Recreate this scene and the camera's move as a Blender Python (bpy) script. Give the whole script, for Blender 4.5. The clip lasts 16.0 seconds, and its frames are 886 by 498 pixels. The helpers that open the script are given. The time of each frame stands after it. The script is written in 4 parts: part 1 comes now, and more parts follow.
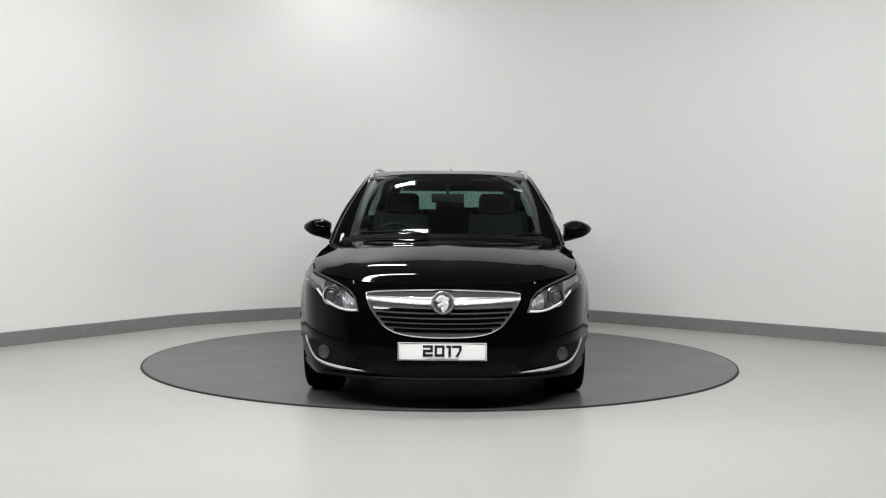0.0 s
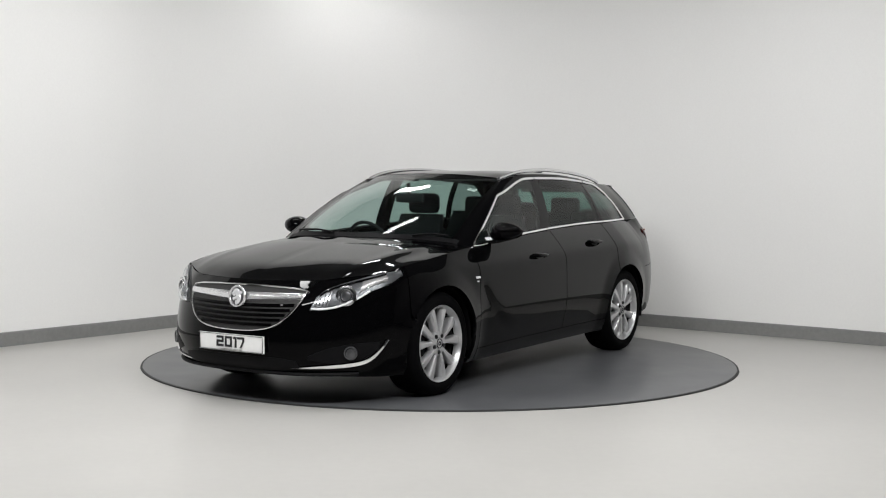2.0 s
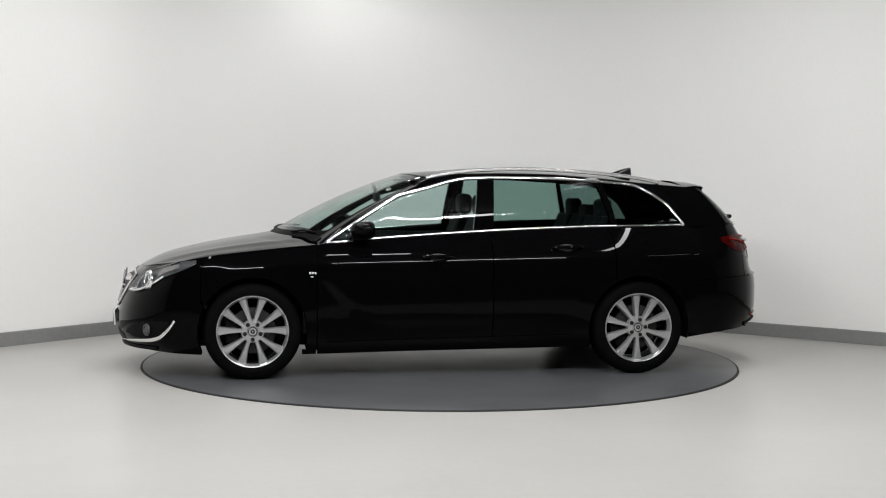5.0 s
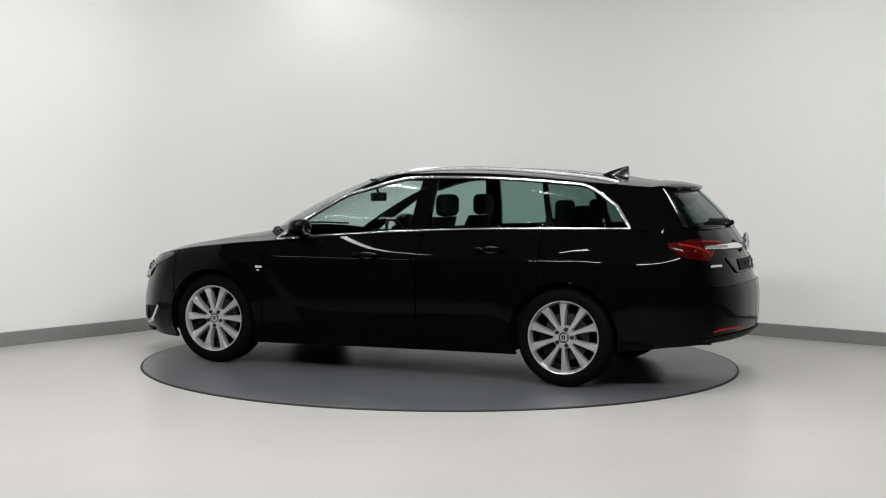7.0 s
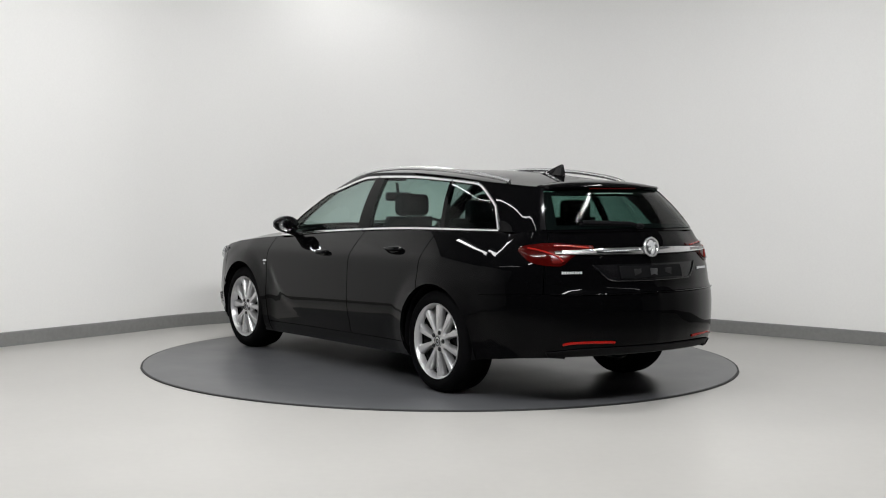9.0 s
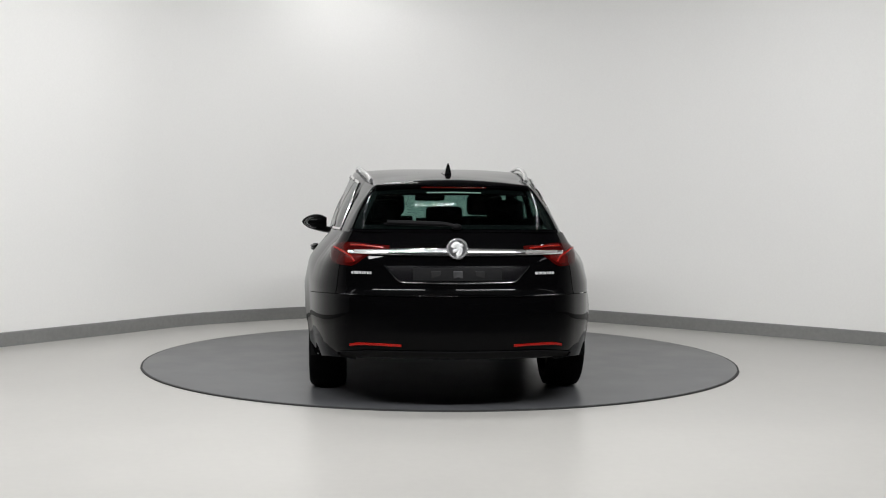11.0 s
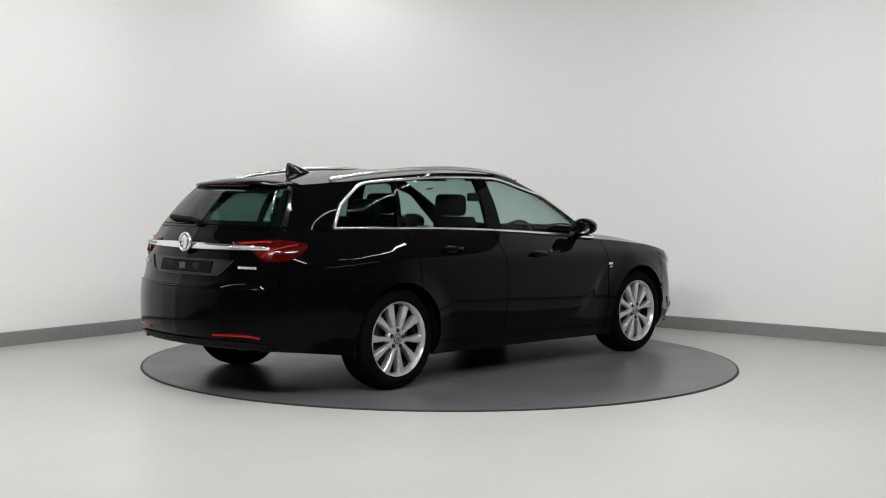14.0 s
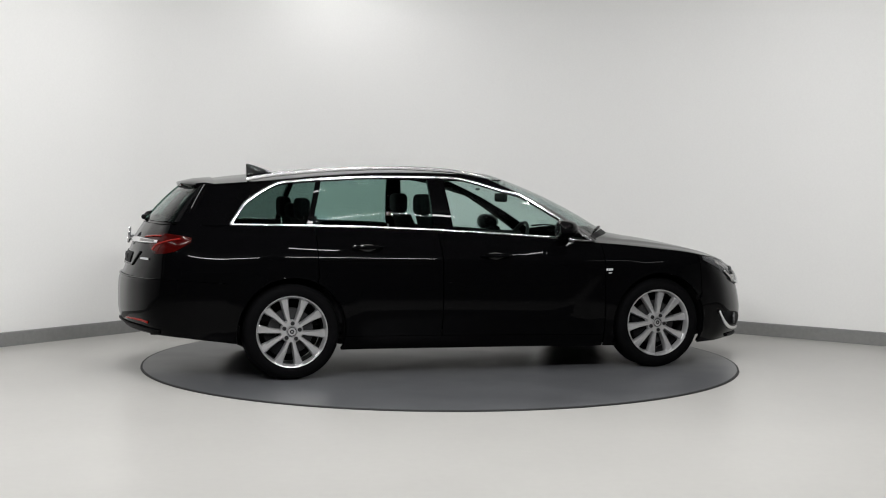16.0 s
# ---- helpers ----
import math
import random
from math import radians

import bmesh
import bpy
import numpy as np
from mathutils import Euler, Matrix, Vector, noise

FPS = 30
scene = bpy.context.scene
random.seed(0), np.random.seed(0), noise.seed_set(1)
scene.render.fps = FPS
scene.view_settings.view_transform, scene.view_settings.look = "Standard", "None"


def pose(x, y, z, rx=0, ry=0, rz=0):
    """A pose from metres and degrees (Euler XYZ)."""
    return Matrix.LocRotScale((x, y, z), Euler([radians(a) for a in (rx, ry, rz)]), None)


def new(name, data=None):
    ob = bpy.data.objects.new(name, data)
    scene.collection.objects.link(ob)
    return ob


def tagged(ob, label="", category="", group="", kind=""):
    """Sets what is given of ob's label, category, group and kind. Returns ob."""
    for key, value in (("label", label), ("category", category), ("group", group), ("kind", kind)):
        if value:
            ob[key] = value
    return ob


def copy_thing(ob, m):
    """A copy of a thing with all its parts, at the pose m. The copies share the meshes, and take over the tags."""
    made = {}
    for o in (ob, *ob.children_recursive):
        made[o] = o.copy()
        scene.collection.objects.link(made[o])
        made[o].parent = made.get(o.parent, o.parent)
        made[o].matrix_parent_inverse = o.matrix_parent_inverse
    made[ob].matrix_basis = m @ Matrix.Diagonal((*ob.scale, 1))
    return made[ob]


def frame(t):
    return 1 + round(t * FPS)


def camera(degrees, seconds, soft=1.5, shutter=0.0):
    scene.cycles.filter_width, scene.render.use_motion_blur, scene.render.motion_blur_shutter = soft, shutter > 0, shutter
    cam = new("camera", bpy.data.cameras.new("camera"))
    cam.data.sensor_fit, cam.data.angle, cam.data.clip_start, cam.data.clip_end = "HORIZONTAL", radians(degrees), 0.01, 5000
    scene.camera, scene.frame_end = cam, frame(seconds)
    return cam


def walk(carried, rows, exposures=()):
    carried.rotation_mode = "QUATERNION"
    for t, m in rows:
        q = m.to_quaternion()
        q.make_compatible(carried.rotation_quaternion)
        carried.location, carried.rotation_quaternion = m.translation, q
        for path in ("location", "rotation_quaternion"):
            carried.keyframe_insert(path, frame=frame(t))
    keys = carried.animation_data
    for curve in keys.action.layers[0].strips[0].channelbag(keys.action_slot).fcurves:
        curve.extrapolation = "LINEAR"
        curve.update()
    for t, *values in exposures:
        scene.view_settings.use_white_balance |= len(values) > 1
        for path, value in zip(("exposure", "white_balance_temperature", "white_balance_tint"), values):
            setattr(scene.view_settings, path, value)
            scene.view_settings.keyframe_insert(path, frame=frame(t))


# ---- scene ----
# ---- camera: fixed on a stand ----
cam = camera(38.43, 16.0, soft=1.1)
EYE = (0.0, -9.813, 1.360)
CAM_POSE = pose(*EYE) @ pose(0, 0, 0, 0, 0, -0.101) @ pose(0, 0, 0, 90 - 2.986, 0, 0) @ pose(0, 0, 0, 0, 0, 0.411)
walk(cam, [(0, CAM_POSE), (16, CAM_POSE)], exposures=[(0, 0.0), (16, 0.0)])

# ---- world: a dim hall beyond the booth, no daylight ----
world = bpy.data.worlds.new("world")
scene.world = world
world.use_nodes = True
world.node_tree.nodes["Background"].inputs[0].default_value = (0.02, 0.02, 0.021, 1)
world.node_tree.nodes["Background"].inputs[1].default_value = 0.3

CEILING = 3.75


# fixtures: x, y, length, width, watts, tilt towards the back wall and turn in degrees
STRIPS = [(-0.72, 2.35, 0.5, 0.2, 9.0, 0, 0),
          (-1.1, 0.25, 1.5, 0.16, 16, 0, -10),
          (-2.2, -0.9, 2.4, 0.08, 25, 0, 90), (2.2, -0.9, 2.4, 0.08, 31, 0, 90),
          (-0.1, -2.1, 0.8, 0.10, 24, 0, 0),
          # unseen pair behind the camera; the tilt is added to brighten the back wall
          (-1.9, -5.2, 2.6, 0.14, 137, 57, -5), (1.5, -5.2, 2.6, 0.14, 149, 57, 9),
          # side pair added as unseen fill, not taken from known fixtures
          (-4.6, -3.4, 2.4, 0.12, 18, 0, 90), (4.8, -3.4, 2.4, 0.12, 8, 0, 90)]


def fixture_pose(x, y, tilt, turn):
    return pose(x, y, CEILING - (0.16 if tilt else 0.0), 0, 0, turn) @ pose(0, 0, 0, tilt, 0, 0)


for x, y, sx, sy, w, tilt, turn in STRIPS:
    d = bpy.data.lights.new("lamp", "AREA")
    d.shape, d.size, d.size_y, d.energy, d.color = "RECTANGLE", sx, sy, w, (0.993, 0.997, 1.0)
    new("lamp", d).matrix_world = fixture_pose(x, y, tilt, turn) @ pose(0, 0, -0.075)


# ---- materials ----
def material(name, colour, rough=0.5, metal=0.0, grain=0.0, scale=40.0, bump=0.0, stain=0.0, stain_scale=1.3, spec=0.5, coat=0.0, coat_ior=1.5, emit=0.0, rough_var=0.0):
    m = bpy.data.materials.new(name)
    m.use_nodes = True
    nt = m.node_tree
    p = nt.nodes["Principled BSDF"]
    p.inputs["Base Color"].default_value = (*colour, 1)
    p.inputs["Roughness"].default_value = rough
    p.inputs["Metallic"].default_value = metal
    p.inputs["Specular IOR Level"].default_value = spec
    p.inputs["Coat Weight"].default_value = coat
    p.inputs["Coat Roughness"].default_value = 0.03
    p.inputs["Coat IOR"].default_value = coat_ior
    if emit:
        p.inputs["Emission Color"].default_value = (*colour, 1)
        p.inputs["Emission Strength"].default_value = emit
    if grain or stain or bump or rough_var:
        tc = nt.nodes.new("ShaderNodeTexCoord")
        fine = nt.nodes.new("ShaderNodeTexNoise")
        fine.inputs["Scale"].default_value, fine.inputs["Detail"].default_value = scale, 6
        wide = nt.nodes.new("ShaderNodeTexNoise")
        wide.inputs["Scale"].default_value, wide.inputs["Detail"].default_value = stain_scale, 4
        for n in (fine, wide):
            nt.links.new(tc.outputs["Object"], n.inputs["Vector"])
        value = None
        for node, amount in ((fine, grain), (wide, stain)):
            r = nt.nodes.new("ShaderNodeMapRange")
            r.inputs["From Min"].default_value, r.inputs["From Max"].default_value = 0.3, 0.7
            r.inputs["To Min"].default_value, r.inputs["To Max"].default_value = 1 - amount, 1 + amount
            nt.links.new(node.outputs["Fac"], r.inputs["Value"])
            if value is None:
                value = r.outputs[0]
            else:
                mul = nt.nodes.new("ShaderNodeMath")
                mul.operation = "MULTIPLY"
                nt.links.new(value, mul.inputs[0])
                nt.links.new(r.outputs[0], mul.inputs[1])
                value = mul.outputs[0]
        sc = nt.nodes.new("ShaderNodeVectorMath")
        sc.operation = "SCALE"
        sc.inputs[0].default_value = colour
        nt.links.new(value, sc.inputs["Scale"])
        nt.links.new(sc.outputs[0], p.inputs["Base Color"])
        if rough_var:
            r = nt.nodes.new("ShaderNodeMapRange")
            r.inputs["From Min"].default_value, r.inputs["From Max"].default_value = 0.3, 0.7
            r.inputs["To Min"].default_value, r.inputs["To Max"].default_value = rough - rough_var, rough + rough_var
            nt.links.new(wide.outputs["Fac"], r.inputs["Value"])
            nt.links.new(r.outputs[0], p.inputs["Roughness"])
        if bump:
            b = nt.nodes.new("ShaderNodeBump")
            b.inputs["Strength"].default_value, b.inputs["Distance"].default_value = bump, 0.004
            nt.links.new(fine.outputs["Fac"], b.inputs["Height"])
            nt.links.new(b.outputs[0], p.inputs["Normal"])
    return m


def glass_material(name, tint, gloss_ior=1.45):
    m = bpy.data.materials.new(name)
    m.use_nodes = True
    nt = m.node_tree
    nt.nodes.remove(nt.nodes["Principled BSDF"])
    clear = nt.nodes.new("ShaderNodeBsdfTransparent")
    clear.inputs[0].default_value = (*tint, 1)
    gloss = nt.nodes.new("ShaderNodeBsdfGlossy")
    gloss.inputs["Roughness"].default_value = 0.015
    lw = nt.nodes.new("ShaderNodeLayerWeight")
    lw.inputs["Blend"].default_value = 0.5
    power, fres = nt.nodes.new("ShaderNodeMath"), nt.nodes.new("ShaderNodeMath")
    power.operation, fres.operation = "POWER", "MULTIPLY_ADD"
    power.inputs[1].default_value = 4.3
    fres.inputs[1].default_value, fres.inputs[2].default_value = 0.9, (gloss_ior - 1) ** 2 / (gloss_ior + 1) ** 2
    nt.links.new(lw.outputs["Facing"], power.inputs[0])
    nt.links.new(power.outputs[0], fres.inputs[0])
    mix = nt.nodes.new("ShaderNodeMixShader")
    nt.links.new(fres.outputs[0], mix.inputs[0])
    nt.links.new(clear.outputs[0], mix.inputs[1])
    nt.links.new(gloss.outputs[0], mix.inputs[2])
    nt.links.new(mix.outputs[0], nt.nodes["Material Output"].inputs[0])
    return m


def lacquer_material(name, colour, facing_gloss, grain_scale=900.0):
    """Deep lacquer: a near-black base under a clear coat whose gloss grows towards grazing view."""
    m = material(name, colour, 0.4, grain=0.1, scale=grain_scale, stain=0.05, spec=0.0)
    nt = m.node_tree
    gloss = nt.nodes.new("ShaderNodeBsdfGlossy")
    gloss.inputs["Roughness"].default_value = 0.016
    lw = nt.nodes.new("ShaderNodeLayerWeight")
    lw.inputs["Blend"].default_value = 0.5
    power, fres = nt.nodes.new("ShaderNodeMath"), nt.nodes.new("ShaderNodeMath")
    power.operation, fres.operation = "POWER", "MULTIPLY_ADD"
    power.inputs[1].default_value = 4.3
    fres.inputs[1].default_value, fres.inputs[2].default_value = 0.92, facing_gloss
    nt.links.new(lw.outputs["Facing"], power.inputs[0])
    nt.links.new(power.outputs[0], fres.inputs[0])
    mix = nt.nodes.new("ShaderNodeMixShader")
    nt.links.new(fres.outputs[0], mix.inputs[0])
    nt.links.new(nt.nodes["Principled BSDF"].outputs[0], mix.inputs[1])
    nt.links.new(gloss.outputs[0], mix.inputs[2])
    nt.links.new(mix.outputs[0], nt.nodes["Material Output"].inputs[0])
    return m


WALL = material("white_wall_paint", (0.80, 0.795, 0.78), 0.55, grain=0.012, scale=60, stain=0.012, stain_scale=0.5, bump=0.03)
FLOOR = material("cream_resin_floor", (0.465, 0.455, 0.434), 0.33, grain=0.015, scale=18, stain=0.03, stain_scale=0.9, spec=0.35)
SKIRT = material("grey_skirting", (0.20, 0.20, 0.195), 0.55, grain=0.06, scale=30, stain=0.05, bump=0.05)
DARK_WALL = material("charcoal_wall", (0.012, 0.012, 0.013), 0.8, grain=0.1, stain=0.1)
CEIL = material("ceiling_paint", (0.14, 0.14, 0.14), 0.8, grain=0.02, stain=0.02)
DARK_CEIL = material("dark_ceiling", (0.015, 0.015, 0.016), 0.85, grain=0.1, stain=0.1)
DISC = material("dark_grey_turntable", (0.082, 0.084, 0.089), 0.32, grain=0.06, scale=90, stain=0.10, stain_scale=2.6, bump=0.015, spec=0.5, rough_var=0.03)
EDGE = material("black_rubber_edge", (0.012, 0.012, 0.012), 0.6, grain=0.2, stain=0.1)
PAINT = lacquer_material("black_car_paint", (0.0013, 0.0013, 0.0015), 0.0065)
GLOSS_BLACK = material("gloss_black_plastic", (0.004, 0.004, 0.0045), 0.12, grain=0.05, stain=0.03, spec=0.4)
SATIN_BLACK = material("satin_black_plastic", (0.0045, 0.0045, 0.005), 0.5, grain=0.15, scale=200, stain=0.1, bump=0.1, spec=0.06)
CHROME = material("chrome", (0.86, 0.86, 0.87), 0.16, 1.0, grain=0.02, stain=0.03)
SATIN_METAL = material("brushed_aluminium", (0.74, 0.74, 0.75), 0.26, 0.9, grain=0.03, scale=120, stain=0.04)
RIM = material("silver_alloy", (0.54, 0.54, 0.545), 0.30, 0.75, grain=0.04, scale=150, stain=0.06, stain_scale=9)
# shade behind the spokes is put into this colour, for barrel and disc
RIM_SHADE = material("shade_dark_steel", (0.035, 0.035, 0.036), 0.45, 0.6, grain=0.2, stain=0.2, stain_scale=12)
TYRE = material("tyre_rubber", (0.003, 0.003, 0.0033), 0.6, grain=0.2, scale=80, stain=0.15, stain_scale=8, bump=0.1, spec=0.02)
GLASS = glass_material("green_tinted_glass", (0.68, 0.79, 0.76))
GLASS_DARK = glass_material("rear_tinted_glass", (0.44, 0.57, 0.535), 1.13)
GLASS_QUARTER = glass_material("privacy_glass", (0.25, 0.33, 0.31), 1.15)
LENS = glass_material("clear_lens", (0.93, 0.94, 0.95), 1.4)
CABIN = material("charcoal_cabin", (0.010, 0.010, 0.0105), 0.75, grain=0.2, scale=150, stain=0.15, stain_scale=6, bump=0.2, spec=0.25)
SEAT = material("black_seat_cloth", (0.010, 0.010, 0.011), 0.8, grain=0.25, scale=250, stain=0.15, stain_scale=8, bump=0.3, spec=0.2)
RED = material("red_lamp_lens", (0.22, 0.006, 0.0035), 0.2, grain=0.1, scale=60, stain=0.12, stain_scale=14, spec=0.3)
DARK_RED = material("smoked_red_lens", (0.034, 0.0016, 0.0013), 0.08, grain=0.1, scale=60, stain=0.2, stain_scale=14, spec=0.16)
MID_RED = material("deep_red_lens", (0.065, 0.0025, 0.0018), 0.18, grain=0.1, scale=60, stain=0.25, stain_scale=10, spec=0.2)
LENS_GREY = material("ribbed_clear_lens", (0.24, 0.23, 0.225), 0.25, 0.3, grain=0.15, scale=120, stain=0.1, stain_scale=20)
LAMP_GREY = material("lamp_reflector", (0.66, 0.67, 0.68), 0.22, 0.4, grain=0.1, stain=0.1, stain_scale=20)
LAMP_DARK = material("lamp_housing", (0.065, 0.066, 0.069), 0.3, 0.4, grain=0.15, stain=0.2, stain_scale=15)
WHITE = material("white_plate", (0.78, 0.78, 0.77), 0.35, grain=0.02, stain=0.02)
# print, and also the painted shade of the wheel bolt pockets
INK_AND_SHADE = material("black_ink_and_pocket_shade", (0.006, 0.006, 0.007), 0.4)
PAPER = material("paper_sticker", (0.7, 0.7, 0.68), 0.7, grain=0.05, stain=0.1, stain_scale=60)
DIFFUSER = material("lamp_diffuser", (1.0, 0.985, 0.96), 0.5, emit=6.0)
FRAME_WHITE = material("white_lamp_frame", (0.7, 0.7, 0.7), 0.4, grain=0.02, stain=0.03)


# ---- building helpers ----
def finish(bm, smooth=40):
    bmesh.ops.remove_doubles(bm, verts=bm.verts, dist=0.0004)
    for f in bm.faces:
        f.smooth = True
    if smooth:
        for e in bm.edges:
            if len(e.link_faces) == 2 and e.calc_face_angle(0) > radians(smooth):
                e.smooth = False


def part(name, bm, mat, parent=None, label="", smooth=40):
    """Links a bmesh as one mesh object under a thing or a part."""
    finish(bm, smooth)
    me = bpy.data.meshes.new(name)
    bm.to_mesh(me)
    bm.free()
    me.materials.append(mat)
    ob = new(name, me)
    if parent:
        ob.parent = parent
    return tagged(ob, label)


def box(bm, x0, x1, y0, y1, z0, z1, bevel=0.0, m=None):
    r = bmesh.ops.create_cube(bm, size=1)
    vs = r["verts"]
    for v in vs:
        v.co = Vector(((x0 + x1) / 2 + v.co.x * (x1 - x0), (y0 + y1) / 2 + v.co.y * (y1 - y0), (z0 + z1) / 2 + v.co.z * (z1 - z0)))
    if bevel:
        es = list({e for v in vs for e in v.link_edges})
        r = bmesh.ops.bevel(bm, geom=es, offset=bevel, segments=3, profile=0.5, affect="EDGES")
        vs = list({v for f in r["faces"] for v in f.verts} | {v for v in vs if v.is_valid})
    if m is not None:
        bmesh.ops.transform(bm, matrix=m, verts=[v for v in vs if v.is_valid])


def grid(bm, rows, close=False):
    """Quads over a list of rows of points."""
    vs = [[bm.verts.new(p) for p in r] for r in rows]
    n = len(vs[0])
    for a, b in zip(vs, vs[1:]):
        for j in range(n if close else n - 1):
            k = (j + 1) % n
            try:
                bm.faces.new((a[j], a[k], b[k], b[j]))
            except ValueError:
                pass
    return vs


def spin(bm, profile, steps=64):
    """A closed turn of (radius, y) points about the y axis."""
    grid(bm, [[(r * math.cos(2 * math.pi * k / steps), y, r * math.sin(2 * math.pi * k / steps)) for k in range(steps)] for r, y in profile], True)


def tube(bm, pts, ra, rb=None, n=8, up=Vector((0, 0, 1)), closed=False):
    """A sweep of an ellipse (ra across, rb along up) through points."""
    rb = rb or ra
    pts = [Vector(p) for p in pts]
    rows = []
    for i, p in enumerate(pts):
        a, b = pts[max(i - 1, 0)], pts[min(i + 1, len(pts) - 1)]
        if closed:
            a, b = pts[i - 1], pts[(i + 1) % len(pts)]
        d = (b - a).normalized()
        s = d.cross(up)
        s = s.normalized() if s.length > 1e-4 else Vector((1, 0, 0))
        w = s.cross(d)
        rows.append([p + s * (ra * math.cos(2 * math.pi * k / n)) + w * (rb * math.sin(2 * math.pi * k / n)) for k in range(n)])
    if closed:
        rows.append(rows[0])
    vs = grid(bm, rows, True)
    if not closed:
        bm.faces.new(vs[0][::-1])
        bm.faces.new(vs[-1])


def spline(pts, n):
    """n points along a smooth curve through pts, evenly by arc length."""
    P = np.array(pts, float)
    Q = np.vstack([2 * P[0] - P[1], P, 2 * P[-1] - P[-2]])
    out = []
    for i in range(len(P) - 1):
        p0, p1, p2, p3 = Q[i:i + 4]
        for t in np.linspace(0, 1, 24, endpoint=False):
            out.append(0.5 * (2 * p1 + (p2 - p0) * t + (2 * p0 - 5 * p1 + 4 * p2 - p3) * t * t + (3 * p1 - p0 - 3 * p2 + p3) * t ** 3))
    out.append(P[-1])
    out = np.array(out)
    s = np.concatenate([[0], np.cumsum(np.linalg.norm(np.diff(out, axis=0), axis=1))])
    q = np.linspace(0, s[-1], n)
    return np.stack([np.interp(q, s, out[:, k]) for k in range(out.shape[1])], 1)


# ---- the booth ----
def booth():
    plan = spline([(-7.6, -5.0), (-5.2, -1.6), (-3.61, 0.56), (-2.9, 1.5), (-2.32, 2.25), (-1.41, 2.90), (-0.7, 3.22), (0.0, 3.32), (0.7, 3.21), (1.47, 2.81),
                   (2.26, 2.23), (2.94, 1.71), (3.75, 1.07), (5.6, -0.45), (7.8, -2.25), (9.4, -5.0)], 120)
    nrm = np.gradient(plan, axis=0)
    nrm = np.stack([-nrm[:, 1], nrm[:, 0]], 1) / np.linalg.norm(nrm, axis=1)[:, None]

    def ring(o, z):
        return [(p[0] + n[0] * o, p[1] + n[1] * o, z) for p, n in zip(plan, nrm)]
    bm = bmesh.new()
    grid(bm, [ring(0, -0.012), ring(0, CEILING), ring(0.15, CEILING), ring(0.15, -0.012)])
    tagged(part("wall_back", bm, WALL), "smooth white painted wall curving round the turntable", "wall", kind="structure")
    bm = bmesh.new()
    grid(bm, [ring(0.0, -0.012), ring(-0.018, -0.012), ring(-0.018, 0.098), ring(-0.012, 0.106), ring(0.0, 0.106)])
    tagged(part("baseboard", bm, SKIRT, smooth=30), "plain grey skirting along the foot of the white wall", "skirting", kind="structure")
    bm = bmesh.new()
    box(bm, -9.5, 10.5, -13.0, 4.5, -0.2, -0.012)
    tagged(part("floor", bm, FLOOR), "glossy cream resin floor round the turntable", "floor", kind="structure")
    bm = bmesh.new()
    box(bm, -9.5, 10.5, -5.4, 4.5, CEILING, CEILING + 0.12)
    tagged(part("ceiling", bm, CEIL), "dark matt ceiling over the booth", "ceiling", kind="structure")
    bm = bmesh.new()
    box(bm, -9.5, 10.5, -13.0, -5.4, CEILING, CEILING + 0.12)
    tagged(part("ceiling_hall", bm, DARK_CEIL), "dark ceiling of the hall behind the camera", "ceiling", kind="structure")
    for name, b in (("wall_south", (-9.5, 10.5, -13.15, -13.0)), ("wall_west", (-9.65, -9.5, -13.15, 4.5)), ("wall_east", (10.5, 10.65, -13.15, 4.5))):
        bm = bmesh.new()
        box(bm, *b, -0.2, CEILING + 0.12)
        tagged(part(name, bm, DARK_WALL), "dark wall of the hall around the booth", "wall", kind="structure")
    for x, y, sx, sy, w, tilt, turn in STRIPS:
        lamp = tagged(new("unseen_ceiling_light"), "white ceiling light panel with bright diffuser, out of view", "ceiling light", "ceiling lights")
        lamp.matrix_world = fixture_pose(x, y, tilt, turn)
        bm = bmesh.new()
        for x0, x1, y0, y1 in ((-sx / 2 - 0.03, sx / 2 + 0.03, -sy / 2 - 0.03, -sy / 2), (-sx / 2 - 0.03, sx / 2 + 0.03, sy / 2, sy / 2 + 0.03),
                               (-sx / 2 - 0.03, -sx / 2, -sy / 2, sy / 2), (sx / 2, sx / 2 + 0.03, -sy / 2, sy / 2)):
            box(bm, x0, x1, y0, y1, -0.07, 0)
        part("frame", bm, FRAME_WHITE, lamp)
        # brackets only for the added wall-washing tilt
        if tilt:
            for e in (-sx / 3, sx / 3):
                bm = bmesh.new()
                box(bm, e - 0.02, e + 0.02, -0.02, 0.02, -0.05, 0.165, m=pose(0, 0, 0, -tilt, 0, 0))
                part("bracket", bm, FRAME_WHITE, lamp)
        bm = bmesh.new()
        box(bm, -sx / 2, sx / 2, -sy / 2, sy / 2, -0.055, -0.02)
        part("diffuser", bm, DIFFUSER, lamp, "bright white diffuser")


booth()


